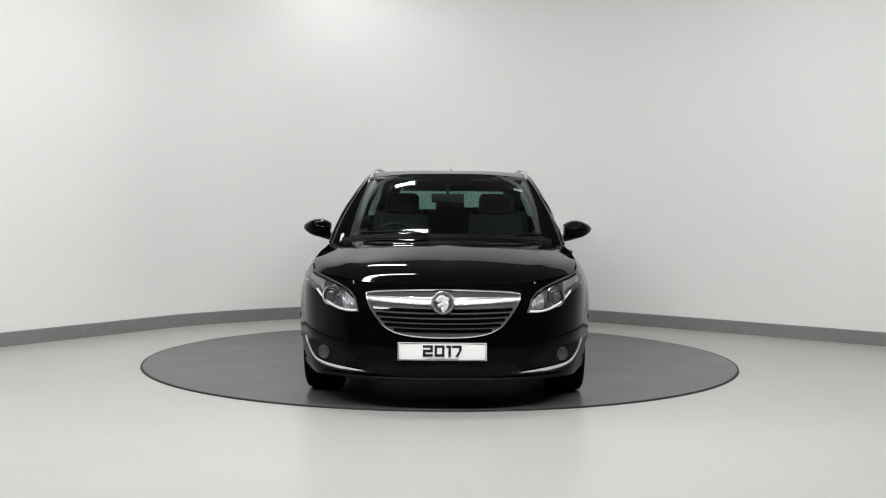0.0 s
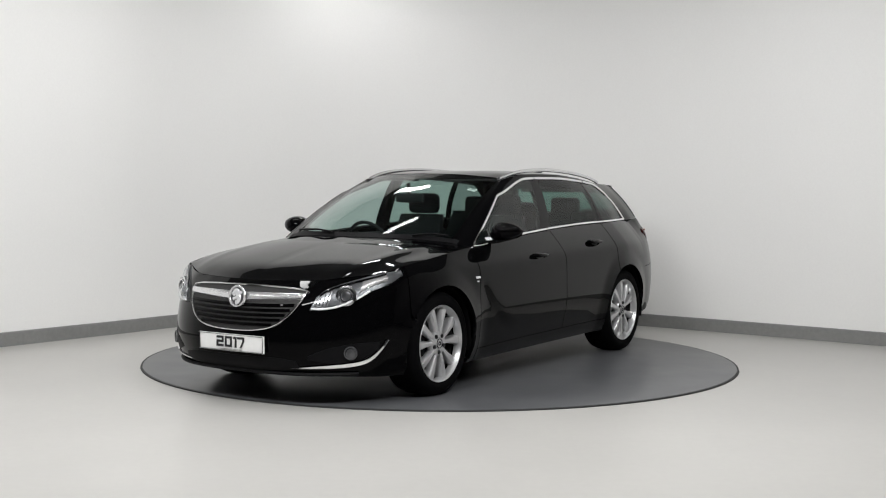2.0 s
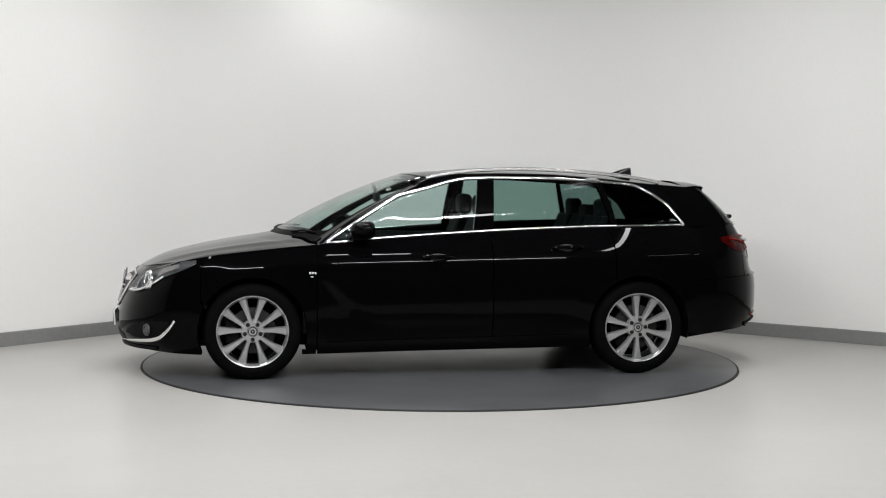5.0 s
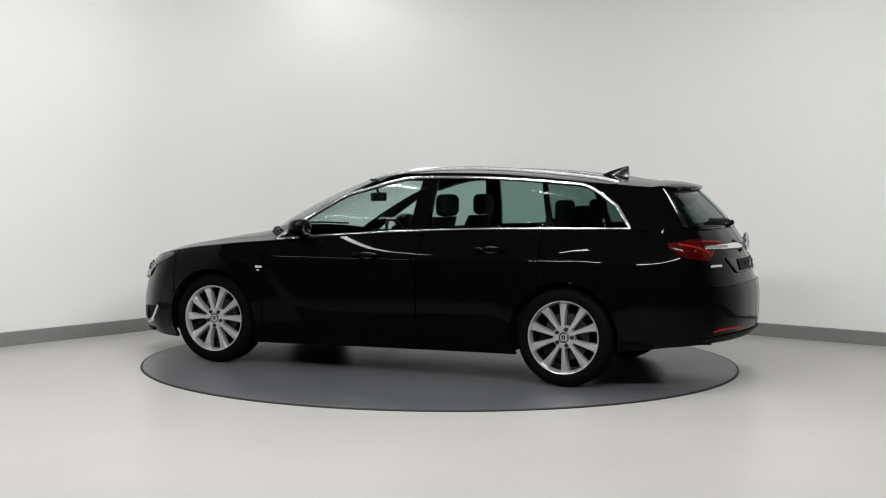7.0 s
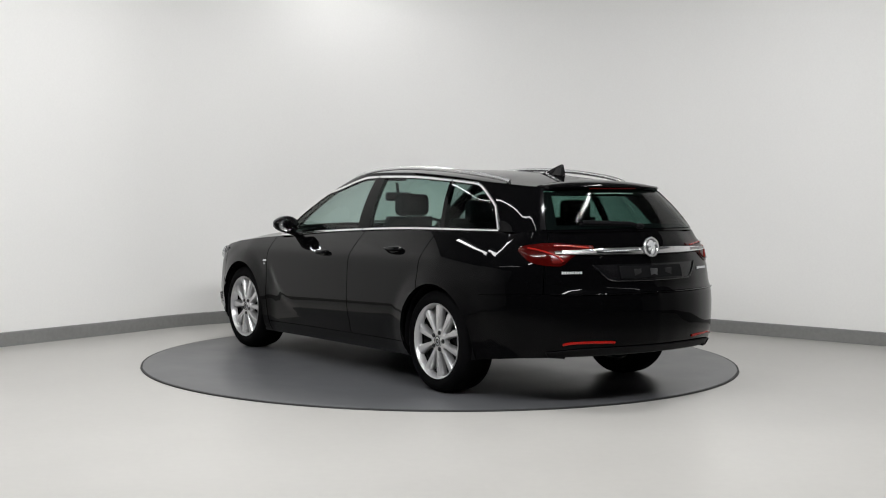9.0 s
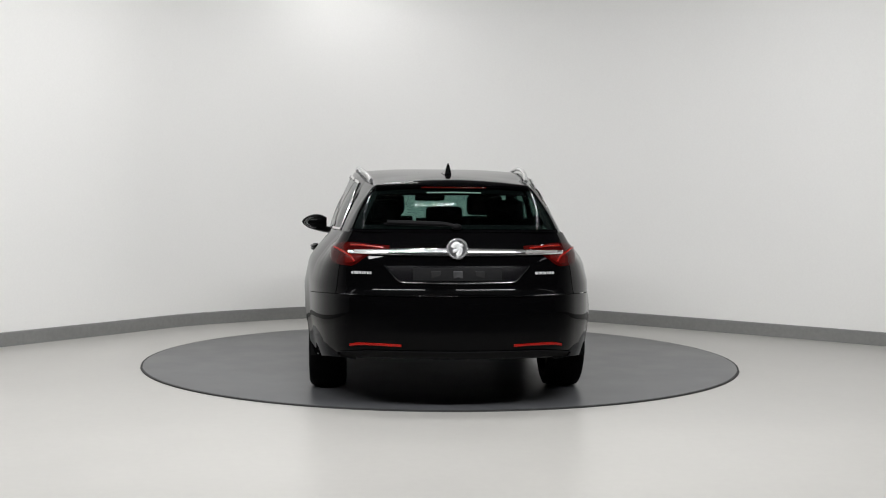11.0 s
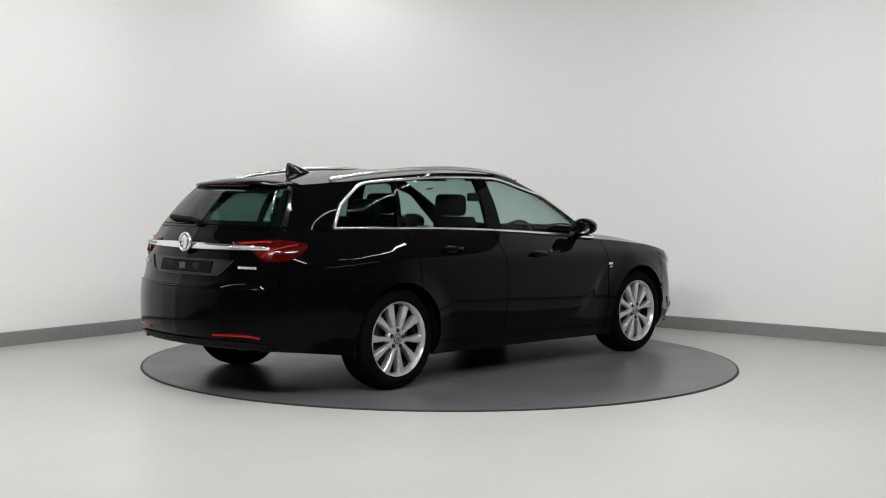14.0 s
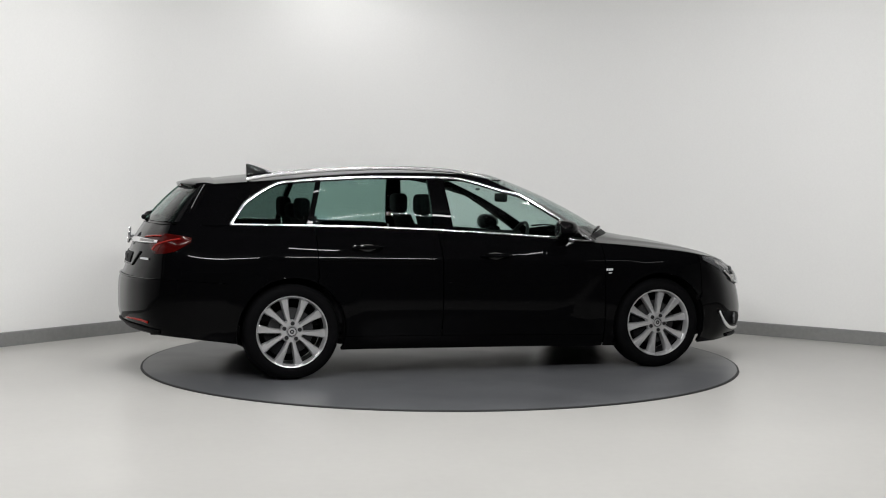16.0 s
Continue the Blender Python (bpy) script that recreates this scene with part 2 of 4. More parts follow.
# ---- the turntable ----
def turntable():
    top = tagged(new("turntable"), "round dark grey turntable set into the floor", "turntable")
    bm = bmesh.new()
    R = 2.25
    rows = [[(r * math.cos(a), r * math.sin(a), z) for a in np.linspace(0, 2 * math.pi, 160, endpoint=False)]
            for r, z in ((0.02, 0), (0.8, 0), (1.6, 0), (R - 0.012, 0), (R - 0.003, -0.002), (R - 0.003, -0.010))]
    vs = grid(bm, rows, True)
    bm.faces.new(vs[0])
    part("deck", bm, DISC, top)
    bm = bmesh.new()
    grid(bm, [[(r * math.cos(a), r * math.sin(a), z) for a in np.linspace(0, 2 * math.pi, 160, endpoint=False)]
              for r, z in ((R - 0.002, -0.0115), (R - 0.002, -0.004), (R + 0.012, -0.004), (R + 0.014, -0.0115))], True)
    part("edge_seal", bm, EDGE, top, "thin black rubber edge")
    return top


TURNTABLE = turntable()


# ---- the estate car: x forward, y to its left, origin on the ground between the axles ----
from mathutils.bvhtree import BVHTree

AXLE, HUB_Z, ARCH = 1.3685, 0.333, 0.374
PLAN = spline([(2.343, 0), (2.334, 0.2), (2.296, 0.4), (2.212, 0.58), (2.070, 0.74), (1.91, 0.845), (1.70, 0.898), (1.37, 0.922), (1.0, 0.926), (0.5, 0.927), (0, 0.927),
               (-0.5, 0.927), (-1.0, 0.928), (-1.37, 0.926), (-1.70, 0.902), (-2.0, 0.845), (-2.2, 0.755), (-2.335, 0.63), (-2.435, 0.42), (-2.482, 0.2), (-2.497, 0)], 1500)
PN = np.gradient(PLAN, axis=0)
PN = np.stack([PN[:, 1], -PN[:, 0]], 1) / np.linalg.norm(PN, axis=1)[:, None]
if PN[700, 1] < 0:
    PN = -PN
Z_SIDE = ([0.17, 0.24, 0.32, 0.5, 0.70, 0.79, 0.825, 0.85, 0.88, 0.93, 0.98, 1.06], [0.085, 0.045, 0.022, 0.0, 0.004, 0.010, 0.017, 0.0300, 0.0515, 0.0920, 0.1370, 0.2150])
Z_FRONT = ([0.15, 0.2, 0.27, 0.4, 0.52, 0.60, 0.66, 0.71, 0.76, 0.80, 0.86], [0.13, 0.05, 0.012, 0.0, 0.026, 0.052, 0.085, 0.125, 0.185, 0.24, 0.31])
Z_REAR = ([0.24, 0.30, 0.36, 0.45, 0.60, 0.68, 0.70, 0.73, 0.82, 0.96, 1.02, 1.07], [0.16, 0.08, 0.02, 0.0, 0.0, 0.008, 0.024, 0.045, 0.068, 0.118, 0.155, 0.195])


Z_FINE = np.linspace(0.05, 1.25, 241)


def smooth_table(table, sigma=4.5):
    """The profile with its corners rounded off."""
    v = np.interp(Z_FINE, *table)
    k = np.exp(-0.5 * (np.arange(-12, 13) / sigma) ** 2)
    return np.convolve(np.pad(v, 12, mode="edge"), k / k.sum(), mode="valid")


SIDE_T, FRONT_T, REAR_T = smooth_table(Z_SIDE, 2.2), smooth_table(Z_FRONT), np.where(Z_FINE > 0.78, smooth_table(Z_REAR), np.interp(Z_FINE, *Z_REAR))


def shell_point(i, z):
    """The body's lower surface at plan sample i and height z."""
    (x, y), (nx, ny) = PLAN[i], PN[i]
    w = nx * nx
    side = np.interp(z + 0.022 * min(1.5, max(-1.8, x)), Z_FINE, SIDE_T)
    end = np.interp(z, Z_FINE, FRONT_T if x > 0 else REAR_T)
    if x < -1.9:
        side *= 1 - 0.45 * min(1, (-1.9 - x) / 0.25)
    o = side * (1 - w) + end * w
    if x > 1.3:
        o += 0.10 * max(0, z - 0.70) * min(1, (x - 1.3) / 0.5)
    if x < -1.4:
        o += 0.030 * min(1, max(0, (z - 0.74) / 0.16)) * min(1, (-1.4 - x) / 0.4) * (1 - w) * min(1, max(0, (x + 2.3) / 0.3))
    if -1.0 < x < 0.95:
        crease = 0.385 + 0.30 * min(1, max(0, (x - 0.42) / 0.45)) ** 2
        k = min(1, max(0, (crease - z) / 0.045 + 0.5))
        o += 0.009 * k * k * (3 - 2 * k) * min(1, (0.95 - x) / 0.12, (x + 1.0) / 0.25) * max(0, min(1, (z - 0.2) / 0.1))
    for a in (AXLE, -AXLE):
        k = min(1, max(0, 1 - (math.hypot(x - a, z - HUB_Z) - ARCH) / 0.13))
        o -= 0.013 * k * k * (3 - 2 * k) * (1 - w)
    return Vector((x - nx * o, max(y - ny * o, 0), z))


def plan_z(i, low):
    x, y = PLAN[i]
    s = np.array([2.37, 2.3, 2.1, 1.9, 1.6, 1.37, 1.1, 0.873, 0.35, -0.09, -0.52, -0.94, -1.34, -1.77, -2.1, -2.3, -2.53])
    top = np.array([0.748, 0.754, 0.776, 0.808, 0.858, 0.884, 0.912, 0.930, 0.975, 1.003, 1.028, 1.043, 1.050, 1.056, 1.058, 1.060, 1.064])
    bot = np.array([0.20, 0.20, 0.185, 0.175, 0.17, 0.17, 0.17, 0.17, 0.18, 0.185, 0.19, 0.195, 0.20, 0.255, 0.295, 0.31, 0.32])
    return np.interp(-x, -s, bot if low else top)


S_CUM = np.concatenate([[0], np.cumsum(np.linalg.norm(np.diff(PLAN, axis=0), axis=1))])


def at_x(x):
    k = np.where(PLAN[:, 1] > 0.35)[0]
    return int(k[np.argmin(np.abs(PLAN[k, 0] - x))])


SHUTS = {"bumper": 1.72, "wing": 0.93, "pillar": -0.30, "quarter": -1.19, "tail": -2.24}
WRAP = -1.80
keep = []
for x in SHUTS.values():
    i = at_x(x)
    keep += [i - 1, i + 1]
STATIONS = list(keep)
for s in np.arange(0, S_CUM[-1], 0.026):
    i = int(np.argmin(np.abs(S_CUM - s)))
    if min(abs(i - k) for k in keep) > 4:
        STATIONS.append(i)
STATIONS = sorted(set(STATIONS + [0, at_x(WRAP), len(PLAN) - 1]))
ROW_W = np.array([0, 0.03, 0.07, 0.11, 0.115, 0.15, 0.19, 0.23, 0.27, 0.31, 0.35, 0.39, 0.43, 0.47, 0.51, 0.515, 0.54, 0.57, 0.60, 0.63, 0.66, 0.69, 0.72, 0.75, 0.78, 0.81, 0.84, 0.87, 0.90, 0.93, 0.96, 0.98, 1.0])


def lower_point(i, w):
    lo, hi = plan_z(i, True), plan_z(i, False)
    return shell_point(i, lo + (hi - lo) * w)


LOWER = [[lower_point(i, w) for w in ROW_W] for i in STATIONS]


def surface_tree():
    v, f = [], []
    for a in LOWER:
        v += a
    m = len(ROW_W)
    for k in range(len(LOWER) - 1):
        for j in range(m - 1):
            f.append((k * m + j, (k + 1) * m + j, (k + 1) * m + j + 1, k * m + j + 1))
    n = len(v)
    v += [Vector((p.x, -p.y, p.z)) for p in v]
    f += [tuple(reversed([q + n for q in t])) for t in f]
    return BVHTree.FromPolygons(v, f)


TREE = surface_tree()


def on_front(y, z, o=0.0):
    h = TREE.ray_cast(Vector((4, y, z)), Vector((-1, 0, 0)))
    return (h[0] if h[0] else Vector((2.0, y, z))) + Vector((o, 0, 0))


def on_rear(y, z, o=0.0):
    h = TREE.ray_cast(Vector((-4, y, z)), Vector((1, 0, 0)))
    return (h[0] if h[0] else Vector((-2.3, y, z))) - Vector((o, 0, 0))


def on_side(x, z, o=0.0, side=1):
    h = TREE.ray_cast(Vector((x, 3 * side, z)), Vector((0, -side, 0)))
    return (h[0] if h[0] else Vector((x, 0.85 * side, z))) + Vector((0, o * side, 0))


def on_body(y, z, o, end=1):
    """The shell point at y and z near one end, moved out along its normal."""
    h = TREE.ray_cast(Vector((4 * end, y, z)), Vector((-end, 0, 0)))
    if h[0] is None:
        return Vector((2.0 * end, y, z))
    n = h[1] if h[1].x * end > 0 else -h[1]
    return h[0] + n * o


def flip_y(bm):
    for v in bm.verts:
        v.co.y = -v.co.y
    bmesh.ops.reverse_faces(bm, faces=bm.faces)


def both(name, make, mat, parent, label="", smooth=40):
    """The same part on the left and on the right."""
    out = []
    for side in (1, -1):
        bm = bmesh.new()
        make(bm)
        if side < 0:
            flip_y(bm)
        out.append(part(name, bm, mat, parent, label, smooth))
    return out


def thicken(bm, d):
    """Folds the open edges inwards, so that a panel shows depth."""
    bm.normal_update()
    edges = [e for e in bm.edges if len(e.link_faces) == 1]
    nm = {v: v.normal.copy() for e in edges for v in e.verts}
    r = bmesh.ops.extrude_edge_only(bm, edges=edges)
    for v in [g for g in r["geom"] if isinstance(g, bmesh.types.BMVert)]:
        src = min(nm, key=lambda q: (q.co - v.co).length_squared)
        v.co -= nm[src] * d


def panel(bm, i0, i1, j0, j1, mirrored=False, middle=False):
    """A stretch of the lower shell, with the wheel arches cut out."""
    rows = [[p.copy() for p in LOWER[k][j0:j1 + 1]] for k, i in enumerate(STATIONS) if i0 <= i <= i1]
    if middle:
        other = [[Vector((p.x, -p.y, p.z)) for p in r] for r in rows[::-1]]
        rows = other + rows[1:] if i0 == 0 else rows + other[1:]
    grid(bm, rows)
    cut = []
    for f in bm.faces:
        c = f.calc_center_median()
        if abs(c.y) > 0.6 and any(math.hypot(c.x - a, c.z - HUB_Z) < ARCH for a in (AXLE, -AXLE)):
            cut.append(f)
    if cut:
        bmesh.ops.delete(bm, geom=cut, context="FACES")
        for v in bm.verts:
            for a in (AXLE, -AXLE):
                d = Vector((v.co.x - a, 0, v.co.z - HUB_Z))
                if v.is_boundary and abs(v.co.y) > 0.6 and d.length < ARCH + 0.03 and any(math.hypot(f.calc_center_median().x - a, f.calc_center_median().z - HUB_Z) < ARCH + 0.035 for f in v.link_faces):
                    if v.co.z > 0.20:
                        k = ARCH / max(d.length, 1e-5)
                        v.co.x, v.co.z = a + d.x * k, HUB_Z + d.z * k
                        v.co.y += math.copysign(0.004, v.co.y)
    bmesh.ops.remove_doubles(bm, verts=bm.verts, dist=0.0004)
    bmesh.ops.recalc_face_normals(bm, faces=bm.faces)
    c = max(bm.faces, key=lambda f: f.calc_area())
    m = c.calc_center_median()
    if c.normal.dot(Vector((m.x * 0.3, m.y, 0))) < 0:
        bmesh.ops.reverse_faces(bm, faces=bm.faces)
    thicken(bm, 0.022)


def whole(bm, i0, i1, j0, j1):
    """A stretch of shell across the middle of the car, both halves."""
    panel(bm, i0, i1, j0, j1, middle=True)


# greenhouse: matching points along its foot and along the roof's edge
def belt(x):
    i = at_x(x)
    return tuple(lower_point(i, 1.0))


def tail_foot(y):
    i = min(range(len(PLAN) - 420, len(PLAN)), key=lambda k: abs(lower_point(k, 1.0).y - y))
    return tuple(lower_point(i, 1.0))


FOOT = [(1.22, 0, 0.990), (1.17, 0.32, 0.986), (1.04, 0.56, 0.974), (0.935, 0.685, 0.955), belt(0.873), belt(0.5), belt(0.1), belt(-0.2), belt(-0.38), belt(-0.8), belt(-1.20), belt(-1.27), belt(-1.5),
        belt(-1.77), belt(-2.02), tail_foot(0.60), tail_foot(0.30), tail_foot(0.0)]
EAVE = [(0.25, 0, 1.428), (0.225, 0.27, 1.424), (0.17, 0.46, 1.410), (0.10, 0.572, 1.396), (0.12, 0.606, 1.388), (-0.03, 0.613, 1.412), (-0.15, 0.614, 1.424), (-0.25, 0.613, 1.428), (-0.40, 0.611, 1.430), (-0.75, 0.606, 1.426), (-1.10, 0.585, 1.404),
        (-1.16, 0.580, 1.399), (-1.34, 0.563, 1.382), (-1.50, 0.544, 1.366), (-1.84, 0.497, 1.342), (-1.95, 0.462, 1.336), (-2.000, 0.25, 1.350), (-2.020, 0, 1.356)]
NSUB = 8


def refine(pts):
    P = [Vector(p) for p in pts]
    Q = [P[0] * 2 - P[1]] + P + [P[-1] * 2 - P[-2]]
    out = []
    for i in range(len(P) - 1):
        p0, p1, p2, p3 = Q[i:i + 4]
        for k in range(NSUB):
            t = k / NSUB
            out.append(0.5 * (2 * p1 + (p2 - p0) * t + (2 * p0 - 5 * p1 + 4 * p2 - p3) * t * t + (3 * p1 - p0 - 3 * p2 + p3) * t ** 3))
    return out + [P[-1]]


FOOT_C, EAVE_C = refine(FOOT), refine(EAVE)


def green(c, v, o=0.0):
    """The glasshouse surface: c along the foot in control points, v from foot to eave, o outwards."""
    k = c * NSUB
    i = min(int(k), len(FOOT_C) - 2)
    f = k - i
    a, b = FOOT_C[i].lerp(FOOT_C[i + 1], f), EAVE_C[i].lerp(EAVE_C[i + 1], f)
    p = a.lerp(b, v)
    t = (FOOT_C[i + 1] - FOOT_C[i]).normalized()
    n = t.cross(b - a).normalized()
    if n.dot(Vector((p.x + 0.6, p.y * 2, 0.4))) < 0:
        n = -n
    bulge = 0.022 + 0.013 * min(1, max(0, (5.5 - c) / 2.5))
    if c > 13:
        bulge = 0.014
    return p + n * (bulge * 4 * v * (1 - v) + o)


def green_patch(bm, c0, c1, v0, v1, o=0.0, nv=10, step=0.125, mirror=False, depth=0.006):
    n = max(2, int(round((c1 - c0) / step)))
    rows = []
    for k in range(n + 1):
        c = c0 + (c1 - c0) * k / n
        a = v0(c) if callable(v0) else v0
        b = v1(c) if callable(v1) else v1
        rows.append([green(c, a + (b - a) * j / nv, o) for j in range(nv + 1)])
    if mirror:
        rows = [[Vector((p.x, -p.y, p.z)) for p in r] for r in rows[:0:-1]] + rows
    grid(bm, rows)
    bmesh.ops.remove_doubles(bm, verts=bm.verts, dist=0.0003)
    bmesh.ops.recalc_face_normals(bm, faces=bm.faces)
    f = max(bm.faces, key=lambda q: q.calc_area())
    m = f.calc_center_median()
    if f.normal.dot(Vector((m.x + 0.6, m.y * 2, 0.5))) < 0:
        bmesh.ops.reverse_faces(bm, faces=bm.faces)
    if depth:
        thicken(bm, depth)


DLO_END = 13.12


def dlo_top(c):
    """The upper edge of the side windows."""
    v = 0.905
    if c > 12:
        v -= 0.44 * ((c - 12) / (DLO_END - 12)) ** 3
    if c < 6.3:
        v -= 0.22 * ((6.3 - c) / 2.3) ** 2.2
    return v


def dlo_low(c):
    return 0.022


def coons(c0, c1, d0, d1, n, m, crown):
    c0, c1, d0, d1 = spline(c0, m), spline(c1, m), spline(d0, n), spline(d1, n)
    rows = []
    for i in range(n):
        a = i / (n - 1)
        r = []
        for j in range(m):
            s = j / (m - 1)
            p = (1 - a) * c0[j] + a * c1[j] + (1 - s) * d0[i] + s * d1[i]
            p = p - ((1 - a) * (1 - s) * c0[0] + (1 - a) * s * c0[-1] + a * (1 - s) * c1[0] + a * s * c1[-1])
            p = p + np.array((0, 0, crown(a, s)))
            r.append(Vector(p))
        rows.append(r)
    return rows


def mirror_rows(rows):
    return [[Vector((p.x, -p.y, p.z)) for p in r[:0:-1]] + r for r in rows]


LEAD = at_x(1.86)
BONNET = mirror_rows(coons([tuple(lower_point(i, 1.0)) for i in (0, 60, 120, 160, LEAD - 20, LEAD)],
                           [FOOT[0], FOOT[1], FOOT[2], FOOT[3], FOOT[4]],
                           [tuple(lower_point(0, 1.0)), (2.02, 0, 0.820), (1.80, 0, 0.876), (1.5, 0, 0.938), FOOT[0]],
                           [tuple(lower_point(i, 1.0)) for i in (LEAD, at_x(1.6), at_x(1.37), at_x(1.1), at_x(0.873))], 40, 24,
                           lambda a, s: 0.020 * math.sin(math.pi * min(1, a * 1.2 + 0.02)) ** 0.7 * max(0, s * (1 - s)) ** 0.6 * 1.4 * min(1, (1 - a) / 0.18) + 0.006 * math.exp(-((s - 0.66 - 0.12 * a) / 0.07) ** 2) * math.sin(math.pi * min(1, a + 0.05)) ** 0.5))
ROOF = mirror_rows(coons(EAVE[:5], [EAVE[17], EAVE[16], EAVE[15]], [EAVE[0], (0.02, 0, 1.446), (-0.5, 0, 1.457), (-1.0, 0, 1.446), (-1.6, 0, 1.410), EAVE[17]],
                         EAVE[4:16], 50, 20, lambda a, s: 0.0))


def sheet(bm, rows, depth=0.015):
    grid(bm, rows)
    bmesh.ops.remove_doubles(bm, verts=bm.verts, dist=0.0003)
    bmesh.ops.recalc_face_normals(bm, faces=bm.faces)
    f = max(bm.faces, key=lambda q: q.calc_area())
    if f.normal.z < 0:
        bmesh.ops.reverse_faces(bm, faces=bm.faces)
    if depth:
        thicken(bm, depth)


def between(bm, low, high, proj, o=0.0, n=24, m=6, depth=0.01, bow=0.0):
    """A patch between two curves of (y, z) or (x, z), laid on the body by proj(a, b, o)."""
    A, B = spline(low, n), spline(high, n)
    rows = []
    for a, b in zip(A, B):
        rows.append([proj(*(a + (b - a) * k / m), o + bow * 4 * (k / m) * (1 - k / m)) for k in range(m + 1)])
    grid(bm, rows)
    bmesh.ops.recalc_face_normals(bm, faces=bm.faces)
    f = max(bm.faces, key=lambda q: q.calc_area())
    if f.normal.dot(f.calc_center_median()) < 0:
        bmesh.ops.reverse_faces(bm, faces=bm.faces)
    if depth:
        thicken(bm, depth)


def ball(bm, p, r, sx=1.0, sy=1.0, sz=1.0, seg=20):
    bmesh.ops.create_uvsphere(bm, u_segments=seg, v_segments=seg // 2, radius=r, matrix=Matrix.Translation(p) @ Matrix.Diagonal((sx, sy, sz, 1)))


def ring_mesh(bm, p, nrm, r, w, steps=32, flat=1.0):
    q = Vector(nrm).to_track_quat("Z", "Y").to_matrix()
    tube(bm, [Vector(p) + q @ Vector((r * math.cos(a), r * flat * math.sin(a), 0)) for a in np.linspace(0, 2 * math.pi, steps, endpoint=False)], w, n=6, up=Vector(nrm), closed=True)


def facing(p, n, up=(0, 0, 1)):
    """A frame at p whose z goes along n and whose y goes up."""
    n, u = Vector(n).normalized(), Vector(up)
    x = u.cross(n).normalized()
    y = n.cross(x)
    return Matrix(((x.x, y.x, n.x, p[0]), (x.y, y.y, n.y, p[1]), (x.z, y.z, n.z, p[2]), (0, 0, 0, 1)))


def body_shell(car):
    last = len(PLAN) - 1
    top = len(ROW_W) - 1
    nb, nw, npil, nq, nt = (at_x(SHUTS[k]) for k in ("bumper", "wing", "pillar", "quarter", "tail"))
    bm = bmesh.new()
    whole(bm, 0, nb - 1, 0, top)
    part("front_bumper", bm, PAINT, car)
    both("front_wing", lambda b: panel(b, nb + 1, nw - 1, 0, top), PAINT, car)
    fd = both("front_door", lambda b: panel(b, nw + 1, npil - 1, 4, top), PAINT, car)
    rd = both("rear_door", lambda b: panel(b, npil + 1, nq - 1, 4, top), PAINT, car)
    both("sill", lambda b: panel(b, nw + 1, nq - 1, 0, 3), PAINT, car)
    nwrap = at_x(WRAP)
    both("rear_quarter_panel", lambda b: panel(b, nq + 1, nwrap, 0, top), PAINT, car)
    both("rear_corner_panel", lambda b: panel(b, nwrap, nt - 1, 15, top), PAINT, car)
    bm = bmesh.new()
    whole(bm, nt + 1, last, 15, top)
    tail = part("tailgate", bm, PAINT, car)
    bm = bmesh.new()
    whole(bm, nwrap, last, 0, 14)
    part("rear_bumper", bm, PAINT, car)
    bm = bmesh.new()
    sheet(bm, BONNET, 0.02)
    part("bonnet", bm, PAINT, car)
    bm = bmesh.new()
    sheet(bm, ROOF, 0.02)
    part("roof", bm, PAINT, car)
    # pillars and window surrounds
    both("front_pillar", lambda b: green_patch(b, 2.95, 4.0, 0, 1, depth=0.02), PAINT, car)
    both("window_header", lambda b: green_patch(b, 4.0, DLO_END, dlo_top, 1.0, depth=0.02, nv=4), PAINT, car)
    both("rear_pillar", lambda b: green_patch(b, DLO_END, 14.72, 0, 1, depth=0.02), PAINT, car)
    both("middle_pillar", lambda b: green_patch(b, 6.92, 7.78, dlo_low, dlo_top, -0.002, depth=0.03), PAINT, car)
    both("quarter_pillar", lambda b: green_patch(b, 10.05, 10.8, dlo_low, dlo_top, -0.002, depth=0.03), PAINT, car)
    bm = bmesh.new()
    green_patch(bm, 0, 2.95, 0.035, 0.985, 0.0, mirror=True)
    part("windscreen", bm, GLASS, car, "green-tinted windscreen")
    for c0, c1, name in ((4.02, 6.92, "front_window"), (7.78, 10.05, "rear_window"), (10.8, DLO_END, "quarter_window")):
        both(name, lambda b: green_patch(b, c0, c1, dlo_low, dlo_top, -0.003), {"front_window": GLASS, "rear_window": GLASS_DARK, "quarter_window": GLASS_QUARTER}[name], car)
    bm = bmesh.new()
    green_patch(bm, 14.72, 17.0, 0.05, 0.90, 0.0, mirror=True)
    part("rear_screen", bm, GLASS_DARK, car, "dark-tinted rear screen")
    for v0, v1, nm in ((0.0, 0.05, "lower_frame"), (0.90, 1.0, "upper_frame")):
        bm = bmesh.new()
        green_patch(bm, 14.72, 17.0, v0, v1, 0.0, mirror=True, nv=3)
        part(nm, bm, PAINT, tail)
    for c0, c1, v0, v1 in ((14.72, 15.12, 0.05, 0.90), (15.12, 17.0, 0.80, 0.90), (15.12, 17.0, 0.05, 0.16)):
        for s in ((1, -1) if c1 < 17 else (0,)):
            bm = bmesh.new()
            green_patch(bm, c0, c1, v0, v1, -0.009, mirror=s == 0, nv=6, depth=0.003)
            if s < 0:
                flip_y(bm)
            part("screen_border", bm, SATIN_BLACK, tail, "black printed edge of the rear screen")
    # chrome round the side windows

    def trim(b):
        run = np.linspace(4.0, DLO_END, 91)
        arch = [green(c, dlo_top(c) + 0.012, 0.004) for c in run]
        end = [green(DLO_END, v, 0.004) for v in np.linspace(dlo_top(DLO_END), 0.02, 8)[1:]]
        low = [green(c, 0.012, 0.005) for c in run[::-1]]
        front = [green(4.0, v, 0.004) for v in np.linspace(0.02, dlo_top(4.0), 14)]
